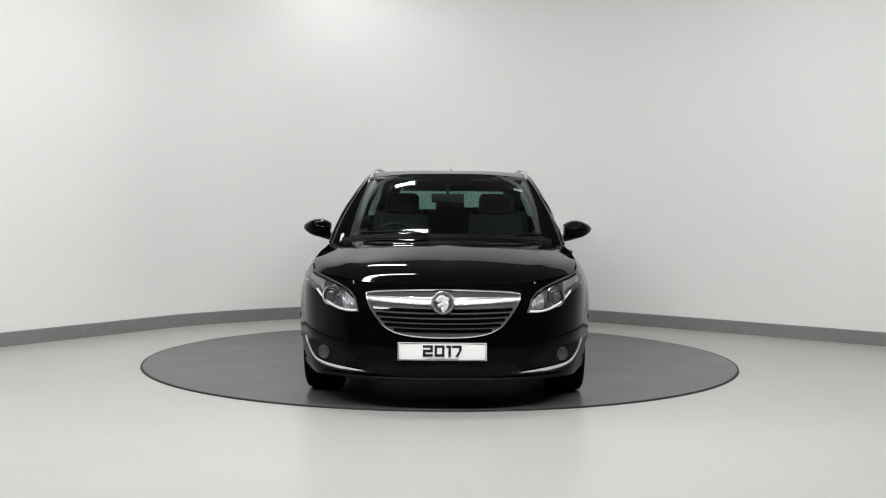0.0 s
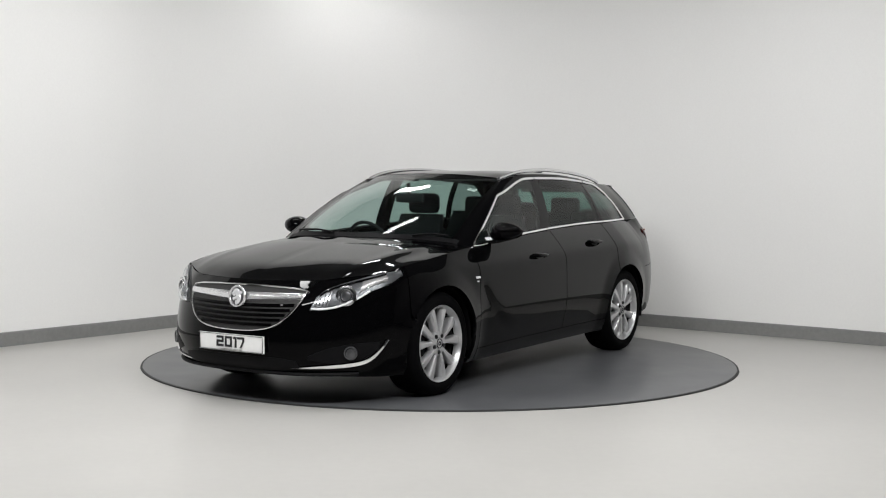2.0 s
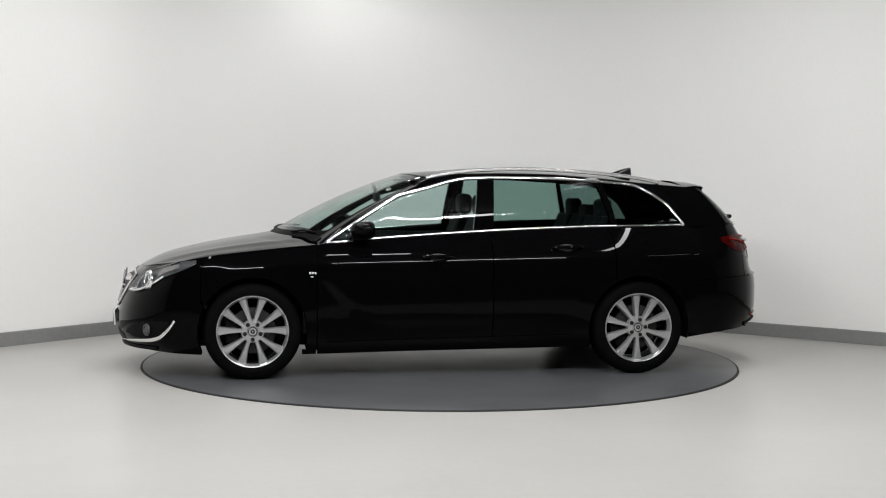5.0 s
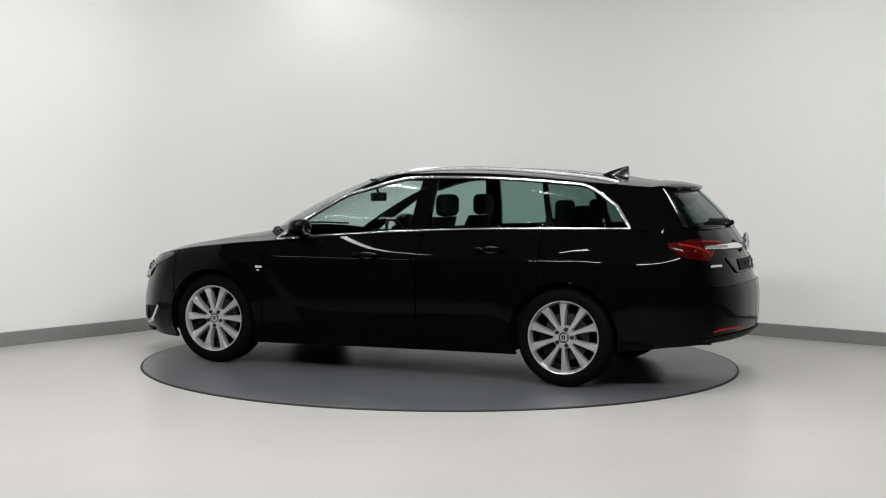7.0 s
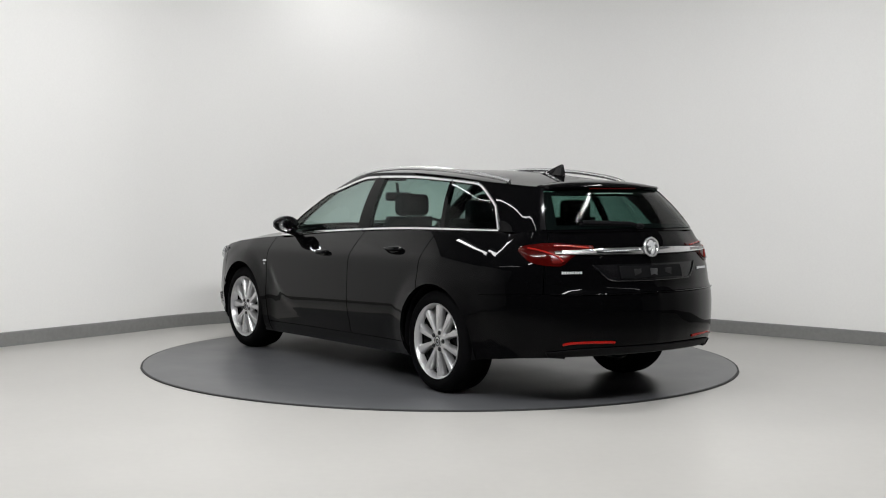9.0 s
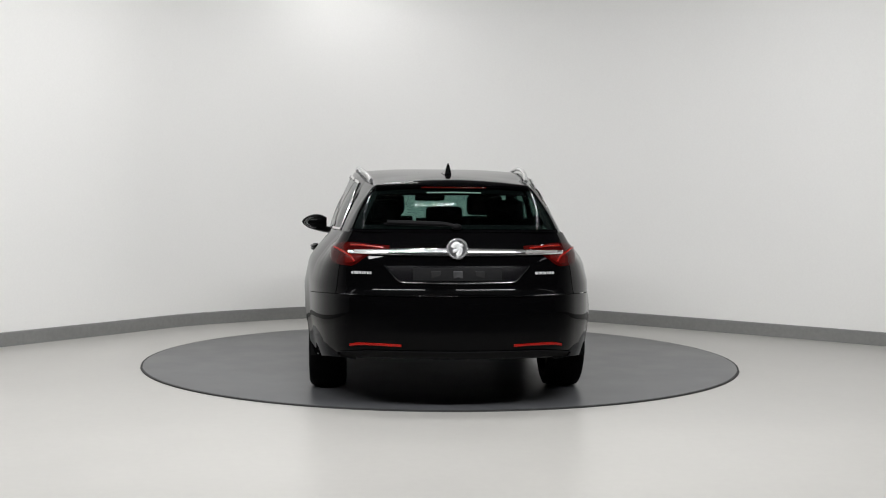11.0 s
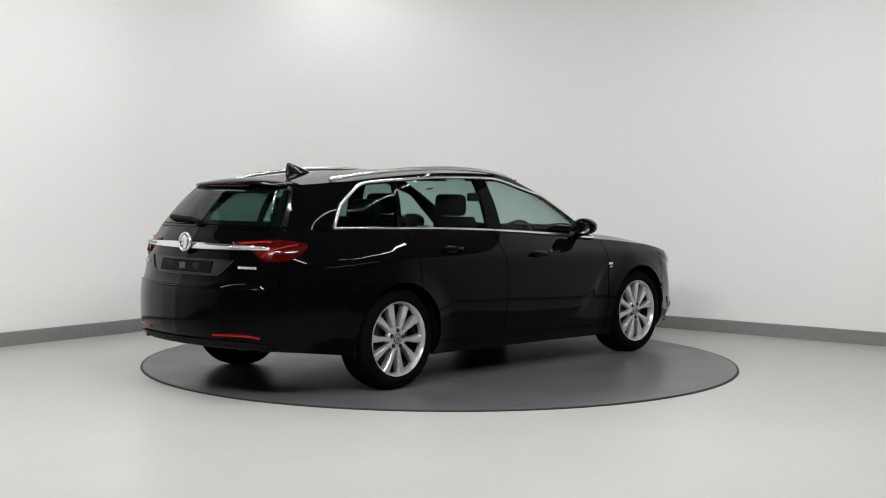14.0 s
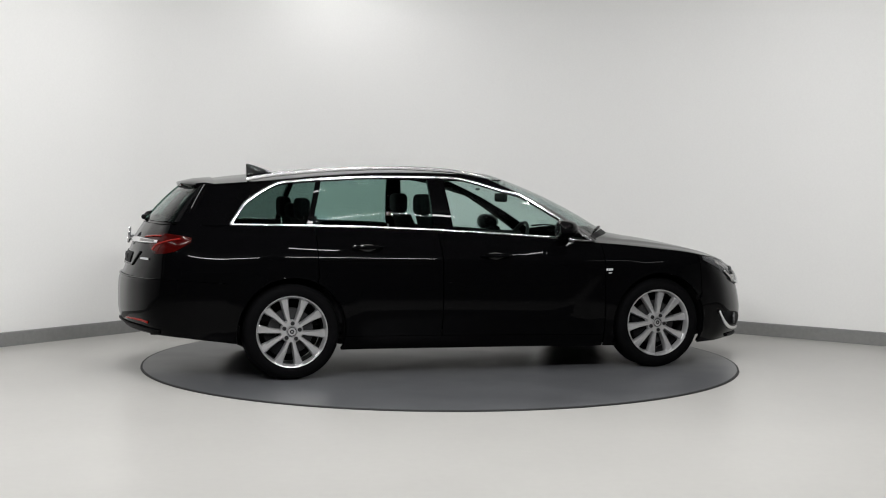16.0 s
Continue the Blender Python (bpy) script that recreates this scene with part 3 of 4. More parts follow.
        tube(b, front + arch + end, 0.0105, 0.006, up=Vector((0, 1, 0.3)))
        tube(b, low, 0.0085, 0.006, up=Vector((0, 1, 0.3)))
    both("window_trim", trim, CHROME, car, "bright chrome strip round the side windows")
    for c, v in ((7.35, 0.012), (10.42, 0.012), (7.35, 0.917), (10.42, 0.917)):
        both("trim_joint", lambda b: tube(b, [green(c, v - 0.03, 0.0075), green(c, v + 0.03, 0.0075)], 0.004, 0.005, up=Vector((0, 1, 0.3))), EDGE, car)
    # roof rails

    def rail(b):
        pts = spline([(0.13, 0.580, 1.390), (0.02, 0.587, 1.417), (-0.12, 0.589, 1.440), (-0.3, 0.588, 1.455), (-0.6, 0.580, 1.463), (-1.0, 0.562, 1.448), (-1.35, 0.534, 1.418), (-1.55, 0.512, 1.390), (-1.63, 0.503, 1.372)], 40)
        tube(b, pts, 0.013, 0.014)
    both("roof_rail", rail, SATIN_METAL, car, "satin aluminium roof rail")
    # aerial fin
    bm = bmesh.new()
    rows = []
    for k in range(13):
        a = k / 12
        x = -1.38 - 0.19 * a
        h = 0.070 * min(a / 0.9, 1) ** 0.85 + 0.004
        w = 0.034 * (1 - 0.35 * a)
        z = float(np.interp(-x, (1.3, 1.6), (1.437, 1.418))) - 0.006
        rows.append([(x - 0.0 * j, w * math.cos(math.pi * j / 10) * (1 - 0.5 * math.sin(math.pi * j / 10)), z + h * math.sin(math.pi * j / 10)) for j in range(11)])
    vs = grid(bm, rows)
    bm.faces.new(vs[-1])
    bm.faces.new(vs[0][::-1])
    part("aerial_fin", bm, GLOSS_BLACK, car)
    # spoiler over the rear screen
    bm = bmesh.new()
    rows = []
    for k in range(-14, 15):
        y = 0.475 * k / 14
        q = (abs(k) / 14) ** 2.5
        xr = -2.075 + 0.085 * q
        zr = 1.352 - 0.012 * q
        xf = -1.84
        zf = 1.390 - 0.050 * (abs(y) / 0.475) ** 2
        rows.append([(xf, y, zf), ((xf + xr) / 2, y, (zf + zr) / 2 + 0.010), (xr + 0.01, y, zr + 0.004), (xr, y, zr - 0.006), (xr + 0.012, y, zr - 0.020), ((xf + xr) / 2, y, zr - 0.024), (xf, y, zf - 0.04)])
    vs = grid(bm, rows)
    bm.faces.new(vs[0])
    bm.faces.new(vs[-1][::-1])
    sp = part("spoiler", bm, PAINT, car)
    bm = bmesh.new()
    tube(bm, [(-2.067 + 0.085 * (abs(y) / 0.475) ** 2.5, y, 1.330) for y in np.linspace(-0.2, 0.2, 15)], 0.004, 0.005)
    part("brake_light", bm, DARK_RED, sp, "smoked red high brake light")
    return fd, rd, tail


def underbody(car):
    bm = bmesh.new()
    box(bm, -1.0, 2.0, -0.60, 0.60, 0.20, 0.30, 0.02)
    box(bm, -2.2, -0.95, -0.58, 0.58, 0.30, 0.40, 0.02)
    box(bm, -0.95, 0.95, -0.84, 0.84, 0.19, 0.30, 0.02)
    part("underbody", bm, SATIN_BLACK, car)

    for a in (AXLE, -AXLE):
        def liner(b):
            rows = []
            for y in (0.885, 0.60):
                rows.append([(a + (ARCH + 0.004) * math.cos(t), y, HUB_Z + (ARCH + 0.004) * math.sin(t)) for t in np.linspace(-0.22, math.pi + 0.22, 40)])
            vs = grid(b, rows)
            c = b.verts.new((a, 0.60, HUB_Z))
            for p, q in zip(vs[1], vs[1][1:]):
                b.faces.new((p, q, c))
        both("wheel_arch_liner", liner, SATIN_BLACK, car)


def wheel_mesh(car):
    """One wheel at its hub, its outer face towards +y."""
    hub = new("wheel")
    hub.parent = car
    bm = bmesh.new()
    R = 0.335
    spin(bm, [(0.240, -0.232), (0.262, -0.236), (0.295, -0.238), (0.322, -0.228), (R - 0.004, -0.200), (R, -0.18), (R, -0.052), (R - 0.004, -0.032), (0.322, -0.010), (0.300, 0.002), (0.275, 0.004), (0.256, 0.0), (0.243, -0.006), (0.238, -0.02)], 72)
    for y in (-0.158, -0.116, -0.074):
        spin(bm, [(R + 0.0008, y - 0.004), (R + 0.0008, y + 0.004)], 72)
    part("tyre", bm, TYRE, hub, "black rubber tyre")
    # barrel painted darker than the rim face, so the spoke gaps look deep
    bm = bmesh.new()
    spin(bm, [(0.240, -0.225), (0.236, -0.21), (0.225, -0.19), (0.222, -0.06)], 72)
    part("barrel", bm, RIM_SHADE, hub, "inner rim barrel coloured dark for shade")
    bm = bmesh.new()
    spin(bm, [(0.2255, -0.050), (0.230, -0.03), (0.2345, -0.012), (0.240, -0.001), (0.2455, 0.001), (0.2475, -0.004), (0.243, -0.012)], 72)
    # ten spokes in five pairs

    def spoke(a0, a1):
        rows = []
        for k in range(9):
            f = k / 8
            r = 0.052 + (0.233 - 0.052) * f
            a = a0 + (a1 - a0) * f
            w = 0.0115 + 0.010 * f + 0.009 * f ** 3
            y = -0.020 + 0.012 * f - 0.016 * f * f
            u, t = Vector((math.cos(a), 0, math.sin(a))), Vector((-math.sin(a), 0, math.cos(a)))
            sec = [(-w * 1.1, -0.050), (-w, -0.008), (-w * 0.72, 0.0), (0, 0.001), (w * 0.72, 0.0), (w, -0.008), (w * 1.1, -0.050)]
            rows.append([u * r + t * s + Vector((0, y + h, 0)) for s, h in sec])
        vs = grid(bm, rows)
        bm.faces.new(vs[0][::-1])
    for k in range(5):
        c = math.pi / 2 + 2 * math.pi * k / 5
        spoke(c - 0.25, c - 0.315)
        spoke(c + 0.25, c + 0.315)
    spin(bm, [(0.082, -0.055), (0.080, -0.030), (0.074, -0.021), (0.040, -0.019), (0.036, -0.024)], 48)
    bmesh.ops.recalc_face_normals(bm, faces=bm.faces)
    part("rim", bm, RIM, hub, "silver ten-spoke alloy rim")
    bm = bmesh.new()
    spin(bm, [(0.0005, -0.014), (0.024, -0.015), (0.033, -0.017), (0.0355, -0.022)], 32)
    cap = part("hub_cap", bm, RIM, hub)
    bm = bmesh.new()
    spin(bm, [(0.0265, -0.0145), (0.028, -0.0115), (0.0305, -0.0115), (0.032, -0.0155)], 32)
    spin(bm, [(0.006, -0.0135), (0.008, -0.011), (0.013, -0.011), (0.015, -0.0135)], 20)
    part("cap_badge", bm, INK_AND_SHADE, cap, "dark round hub emblem")
    for k in range(5):
        a = math.pi / 2 + 2 * math.pi * (k + 0.5) / 5
        p = Vector((0.056 * math.cos(a), 0, 0.056 * math.sin(a)))
        bm = bmesh.new()
        # flat black collar paints the shaded pocket round the bolt
        bmesh.ops.create_cone(bm, cap_ends=True, segments=12, radius1=0.0150, radius2=0.0140, depth=0.006, matrix=Matrix.Translation(p + Vector((0, -0.0180, 0))) @ pose(0, 0, 0, -90, 0, 0))
        bmesh.ops.create_cone(bm, cap_ends=True, segments=6, radius1=0.009, radius2=0.008, depth=0.012, matrix=Matrix.Translation(p + Vector((0, -0.0155, 0))) @ pose(0, 0, 0, -90, 0, 0))
        part("bolt_with_pocket_shade", bm, INK_AND_SHADE, hub)
    bm = bmesh.new()
    spin(bm, [(0.07, -0.085), (0.158, -0.085), (0.160, -0.09), (0.160, -0.108), (0.158, -0.112), (0.07, -0.112)], 48)
    spin(bm, [(0.001, -0.07), (0.07, -0.07), (0.072, -0.085)], 32)
    part("brake_disc", bm, RIM_SHADE, hub, "steel brake disc coloured dark for shade")
    bm = bmesh.new()
    box(bm, 0.085, 0.185, -0.135, -0.062, -0.085, 0.085, 0.012)
    part("brake_calliper", bm, SATIN_BLACK, hub)
    bm = bmesh.new()
    spin(bm, [(0.001, -0.2), (0.222, -0.2), (0.222, -0.19)], 40)
    part("hub_backing", bm, SATIN_BLACK, hub)
    return hub


def wheels(car):
    first = wheel_mesh(car)
    first.matrix_basis = pose(AXLE, 0.897, HUB_Z)
    for x, s, turn in ((-AXLE, 1, 20), (AXLE, -1, 9), (-AXLE, -1, 31)):
        m = pose(x, 0.897 * s, HUB_Z) @ (pose(0, 0, 0, 0, 0, 180) if s < 0 else pose(0, 0, 0)) @ pose(0, 0, 0, 0, turn, 0)
        copy_thing(first, m)


def arc_y(y, z, end=1):
    """The plan sample at which the shell has that y, towards the front or the rear."""
    half = range(0, 420) if end > 0 else range(len(PLAN) - 420, len(PLAN))
    return S_CUM[min(half, key=lambda i: abs(shell_point(i, z).y - y))]


def arc_x(x, z):
    k = [i for i in range(150, len(PLAN) - 100)]
    return S_CUM[min(k, key=lambda i: abs(shell_point(i, z).x - x))]


def on_wrap(s, z, o=0.0):
    """A point of the shell by its way round the car and its height."""
    k = float(np.clip(np.interp(s, S_CUM, np.arange(len(PLAN))), 0, len(PLAN) - 1.001))
    i, f = int(k), k - int(k)
    n = PN[i] * (1 - f) + PN[i + 1] * f
    return shell_point(i, z).lerp(shell_point(i + 1, z), f) + Vector((n[0], n[1], 0)) * o


def fy(pts, end=1):
    return [(arc_y(y, z, end), z) for y, z in pts]


def both_sides(curve):
    """A curve of (y, z) from the middle outwards, mirrored into a whole one."""
    return [(-y, z) for y, z in curve[:0:-1]] + list(curve)


def emblem(parent, p, n, r, name="emblem"):
    """A round chrome badge with a plain raised shape."""
    m = facing(p, n)
    bm = bmesh.new()
    bmesh.ops.create_cone(bm, cap_ends=True, segments=40, radius1=r, radius2=r * 0.93, depth=0.012, matrix=m)
    badge = part(name, bm, LAMP_DARK, parent, "round badge with a chrome ring")
    bm = bmesh.new()
    ring_mesh(bm, m @ Vector((0, 0, 0.006)), n, r * 0.93, r * 0.13, 40)
    part("ring", bm, SATIN_METAL, badge)
    bm = bmesh.new()
    pts = [m @ Vector((r * a, r * b, 0.009)) for a, b in ((-0.5, 0.12), (-0.2, 0.5), (0.12, 0.42), (0.0, 0.12), (0.3, -0.05), (0.12, -0.5), (-0.12, -0.6))]
    tube(bm, spline([tuple(q) for q in pts], 22), r * 0.22, r * 0.09, up=Vector(n))
    pts = [m @ Vector((r * a, r * b, 0.009)) for a, b in ((-0.45, -0.25), (-0.1, -0.12), (0.2, 0.2), (0.52, 0.42))]
    tube(bm, spline([tuple(q) for q in pts], 14), r * 0.16, r * 0.08, up=Vector(n))
    part("raised_shape", bm, LAMP_GREY, badge)
    return badge


def bars(parent, name, p, n, widths, h, label):
    """Plain raised strokes in place of lettering."""
    m = facing(p, n)
    total = sum(widths) + 0.3 * h * (len(widths) - 1)
    x = -total / 2
    bm = bmesh.new()
    for w in widths:
        box(bm, x, x + w, -h / 2, h / 2, -0.002, 0.002, m=m)
        x += w + 0.3 * h
    part(name, bm, LAMP_GREY, parent, label)


def year_digits(bm, m, h, w, k):
    """The broad squared digits 2017, h high and w wide, strokes k thick."""
    two = [(0, 1, 1, 1), (1, 0.5, 1, 1), (0, 0.5, 1, 0.5), (0, 0, 0, 0.5), (0, 0, 1, 0)]
    nought = [(0, 1, 1, 1), (0, 0, 1, 0), (0, 0, 0, 1), (1, 0, 1, 1)]
    one = [(0.3, 0, 0.3, 1), (0, 1, 0.3, 1)]
    seven = [(0, 1, 1, 1), (1, 0.72, 1, 1)]
    gap = 0.010
    widths = [w, w, 0.30 * w + k * 0.3, w]
    x = -(sum(widths) + gap * 3) / 2
    for strokes, wide in zip((two, nought, one, seven), widths):
        for x0, y0, x1, y1 in strokes:
            a, b = x + k / 2 + x0 * (w - k), x + k / 2 + x1 * (w - k)
            c, d = -h / 2 + k / 2 + y0 * (h - k), -h / 2 + k / 2 + y1 * (h - k)
            box(bm, a - k / 2, b + k / 2, c - k / 2, d + k / 2, -0.0015, 0.0015, m=m)
        if strokes is seven:
            top, foot = (x + w - k, x + w), (x + 0.36 * w, x + 0.36 * w + k * 1.15)
            zt, zf = -h / 2 + 0.74 * (h - k), -h / 2
            grid(bm, [[m @ Vector(q) for q in ((top[0], zt, 0.0015), (foot[0], zf, 0.0015))], [m @ Vector(q) for q in ((top[1], zt, 0.0015), (foot[1], zf, 0.0015))]])
        x += wide + gap


def front_face(car):
    outline = [(0.0, 0.452), (0.14, 0.456), (0.26, 0.474), (0.345, 0.515), (0.41, 0.585), (0.447, 0.655), (0.458, 0.695)]
    top = [(0.0, 0.716), (0.2, 0.714), (0.38, 0.707), (0.458, 0.697)]
    grille = new("grille")
    grille.parent = car
    tagged(grille, "black slatted grille in a chrome surround")
    bm = bmesh.new()
    between(bm, both_sides(outline), both_sides(top), lambda y, z, o: on_body(y, z, o), 0.003, 60, 10, 0.004)
    part("backing", bm, EDGE, grille)
    bm = bmesh.new()
    loop = [on_body(y, z, 0.008) for y, z in spline(both_sides(outline), 70)] + [on_body(y, z, 0.008) for y, z in spline(both_sides(top)[::-1], 50)[1:-1]]
    tube(bm, loop, 0.0065, 0.008, up=Vector((1, 0, 0.3)), closed=True)
    part("surround", bm, CHROME, grille, "chrome surround")
    for z in (0.492, 0.520, 0.548, 0.576, 0.604):
        half = float(np.interp(z, [p[1] for p in outline], [p[0] for p in outline])) - 0.012
        bm = bmesh.new()
        ys = np.linspace(-half, half, 41)
        rows = []
        for y in ys:
            zz = z + 0.012 * (y / 0.45) ** 2
            rows.append([on_body(y, zz + 0.009, 0.004), on_body(y, zz + 0.006, 0.016), on_body(y, zz - 0.006, 0.016), on_body(y, zz - 0.009, 0.004)])
        grid(bm, rows)
        part("slat", bm, PAINT, grille)
    for s in (1, -1):
        bm = bmesh.new()
        rows = []
        for k in range(21):
            y = 0.045 + (0.452 - 0.045) * k / 20
            a = k / 20
            hi = 0.672 + 0.006 * a
            lo = 0.630 + 0.022 * a
            rows.append([on_body(y, z, o) for z, o in ((hi + 0.004, 0.004), (hi, 0.018), ((hi * 2 + lo) / 3, 0.022), ((hi + lo * 2) / 3, 0.020), (lo, 0.016), (lo - 0.004, 0.004))])
        grid(bm, rows)
        if s < 0:
            flip_y(bm)
        part("chrome_bar", bm, SATIN_METAL, grille, "broad brushed chrome bar")
    emblem(grille, on_body(0, 0.640, 0.026), (1, 0, 0.12), 0.066)
    # show plate
    p = on_body(0, 0.374, 0.012)
    bm = bmesh.new()
    rows = []
    for y in np.linspace(-0.26, 0.26, 13):
        x = p.x + 0.004 - 0.05 * y * y
        rows.append([(x - 0.012, y, 0.3215), (x, y, 0.3215), (x + 0.004, y, 0.4265), (x - 0.008, y, 0.4265)])
    vs = grid(bm, rows)
    bm.faces.new(vs[0])
    bm.faces.new(vs[-1][::-1])
    plate = part("number_plate", bm, WHITE, car, "white plate that shows a year", smooth=20)
    bm = bmesh.new()
    x = p.x + 0.0055
    for y0, y1, z0, z1 in ((-0.254, 0.254, 0.4215, 0.424), (-0.254, 0.254, 0.3245, 0.327), (-0.256, -0.2535, 0.3245, 0.424), (0.2535, 0.256, 0.3245, 0.424)):
        box(bm, x - 0.006, x + (0.0005 if abs(y0) < 0.255 and y1 - y0 < 0.1 else 0.0035), y0, y1, z0, z1)
    part("border", bm, INK_AND_SHADE, plate)
    bm = bmesh.new()
    year_digits(bm, facing((p.x + 0.0075, 0.0, 0.379), (1, 0, 0.02)), 0.066, 0.058, 0.0145)
    part("year_lettering", bm, INK_AND_SHADE, plate, "bold black year 2017", smooth=20)
    bm = bmesh.new()
    box(bm, p.x + 0.003, p.x + 0.0075, -0.09, 0.09, 0.3325, 0.334)
    part("small_print", bm, INK_AND_SHADE, plate)

    # lower intake
    bm = bmesh.new()
    between(bm, both_sides([(0, 0.215), (0.3, 0.22), (0.46, 0.235)]), both_sides([(0, 0.30), (0.3, 0.30), (0.44, 0.285)]), lambda y, z, o: on_body(y, z, o), 0.004, 40, 4, 0.006)
    part("lower_intake", bm, SATIN_BLACK, car)
    bm = bmesh.new()
    lip = [on_body(y, 0.205, 0.004) for y in np.linspace(-0.72, 0.72, 40)]
    tube(bm, lip, 0.018, 0.012)
    part("chin_lip", bm, SATIN_BLACK, car)

    # headlamps
    low = fy([(0.500, 0.592), (0.56, 0.588), (0.63, 0.602), (0.70, 0.634), (0.755, 0.688)]) + [(arc_x(1.85, 0.75), 0.748), (arc_x(1.75, 0.79), 0.796)]
    high = fy([(0.520, 0.668), (0.56, 0.712), (0.63, 0.748), (0.70, 0.775), (0.755, 0.795)]) + [(arc_x(1.85, 0.81), 0.810), (arc_x(1.75, 0.815), 0.820)]

    def between_wrap(lo, hi, o, depth, n=30, m=8, bow=0.0):
        return lambda b: between(b, lo, hi, on_wrap, o, n, m, depth, bow)
    lamps = both("headlamp", between_wrap(low, high, 0.002, 0.006), LAMP_DARK, car, "clear headlamp with a round projector lens")
    for k, lamp in enumerate(lamps):
        s = 1 - 2 * k

        def add(name, make, mat, label=""):
            b = bmesh.new()
            make(b)
            if s < 0:
                flip_y(b)
            part(name, b, mat, lamp, label)
        nrm = Vector((0.86, 0.40, 0.12)).normalized()
        p = on_wrap(arc_y(0.670, 0.676), 0.676, 0.004)

        def bowl(b):
            q = facing(p, nrm)
            grid(b, [[q @ Vector((r * math.cos(a), r * math.sin(a), h)) for a in np.linspace(0, 2 * math.pi, 32, endpoint=False)] for r, h in ((0.066, 0.0), (0.062, 0.014), (0.052, 0.016), (0.044, 0.004))], True)
        add("reflector_ring", bowl, CHROME, "chrome ring")
        add("projector_lens", lambda b: ball(b, p + nrm * 0.0, 0.038, 0.55, 1, 1), LAMP_DARK)
        add("inner_ring", lambda b: ring_mesh(b, p + nrm * 0.016, nrm, 0.034, 0.005), CHROME)
        add("indicator_bowl", lambda b: between(b, fy([(0.515, 0.606), (0.56, 0.604), (0.592, 0.615)]), fy([(0.527, 0.662), (0.56, 0.690), (0.592, 0.705)]), on_wrap, 0.009, 10, 4, 0.006, 0.006), SATIN_METAL)
        add("light_strip", lambda b: tube(b, [on_wrap(a, z, 0.012) for a, z in spline(fy([(0.510, 0.600), (0.58, 0.600), (0.65, 0.618), (0.72, 0.660), (0.765, 0.705)]), 24)], 0.0065, 0.006, up=Vector((1, 0.5, 0))), WHITE, "white daytime light strip")
        add("side_reflector", lambda b: between(b, fy([(0.725, 0.700), (0.755, 0.725)]) + [(arc_x(1.86, 0.765), 0.765)], fy([(0.715, 0.765), (0.755, 0.785)]) + [(arc_x(1.86, 0.795), 0.798)], on_wrap, 0.009, 10, 4, 0.006, 0.004), LENS_GREY)
        for y in (0.530, 0.548, 0.566, 0.584):
            add("reflector_rib", lambda b: tube(b, [on_wrap(arc_y(y, z), z, 0.0165) for z in np.linspace(0.618, 0.648 + 1.05 * (y - 0.530), 6)], 0.0022, 0.003, n=5, up=Vector((1, 0.3, 0))), LAMP_DARK)
        add("brow", lambda b: tube(b, [on_wrap(a, z, 0.011) for a, z in spline(fy([(0.535, 0.676), (0.58, 0.716), (0.65, 0.744), (0.72, 0.768), (0.762, 0.782)]) + [(arc_x(1.86, 0.80), 0.802)], 26)], 0.007, 0.006, n=6, up=Vector((1, 0.5, 0))), GLOSS_BLACK)
        add("cover", lambda b: between(b, low, high, on_wrap, 0.020, 30, 8, 0.018, 0.008), LENS)

    # fog lamp recess, lamp and bright strip
    lowf = fy([(0.50, 0.300), (0.62, 0.272), (0.74, 0.290), (0.815, 0.352)])
    highf = fy([(0.52, 0.322), (0.62, 0.365), (0.74, 0.392), (0.825, 0.398)])
    fogs = both("fog_lamp_bezel", between_wrap(lowf, highf, 0.003, 0.006, 24, 5), SATIN_BLACK, car)
    for k, fog in enumerate(fogs):
        s = 1 - 2 * k
        nrm = Vector((0.8, 0.5 * s, 0)).normalized()
        p = on_wrap(arc_y(0.712, 0.335), 0.335, 0.006)
        p.y *= s
        bm = bmesh.new()
        q = facing(p, nrm)
        grid(bm, [[q @ Vector((r * math.cos(a), r * math.sin(a), h)) for a in np.linspace(0, 2 * math.pi, 28, endpoint=False)] for r, h in ((0.042, -0.002), (0.040, 0.010), (0.033, 0.011), (0.030, 0.004), (0.012, 0.008), (0.001, 0.009))], True)
        part("fog_lamp", bm, LAMP_DARK, fog, "small round fog lamp")

    def strip(b):
        pts = spline(fy([(0.846, 0.408), (0.830, 0.366), (0.802, 0.316), (0.766, 0.280), (0.70, 0.260), (0.53, 0.245), (0.40, 0.236)]), 46)
        rows = []
        for k, (a, z) in enumerate(pts):
            w = 0.003 + 0.011 * math.sin(math.pi * min(0.97, max(0.05, k / 45)) ** 0.7) ** 0.7
            t = pts[min(k + 1, 45)] - pts[max(k - 1, 0)]
            t = t / np.linalg.norm(t)
            nn = np.array((-t[1], t[0]))
            rows.append([on_wrap(*(np.array((a, z)) + nn * w * e), o) for e, o in ((-1, 0.002), (-0.8, 0.011), (0, 0.014), (0.8, 0.011), (1, 0.002))])
        grid(b, rows)
        bmesh.ops.recalc_face_normals(b, faces=b.faces)
    both("bumper_strip", strip, CHROME, car, "curved chrome strip on the bumper")


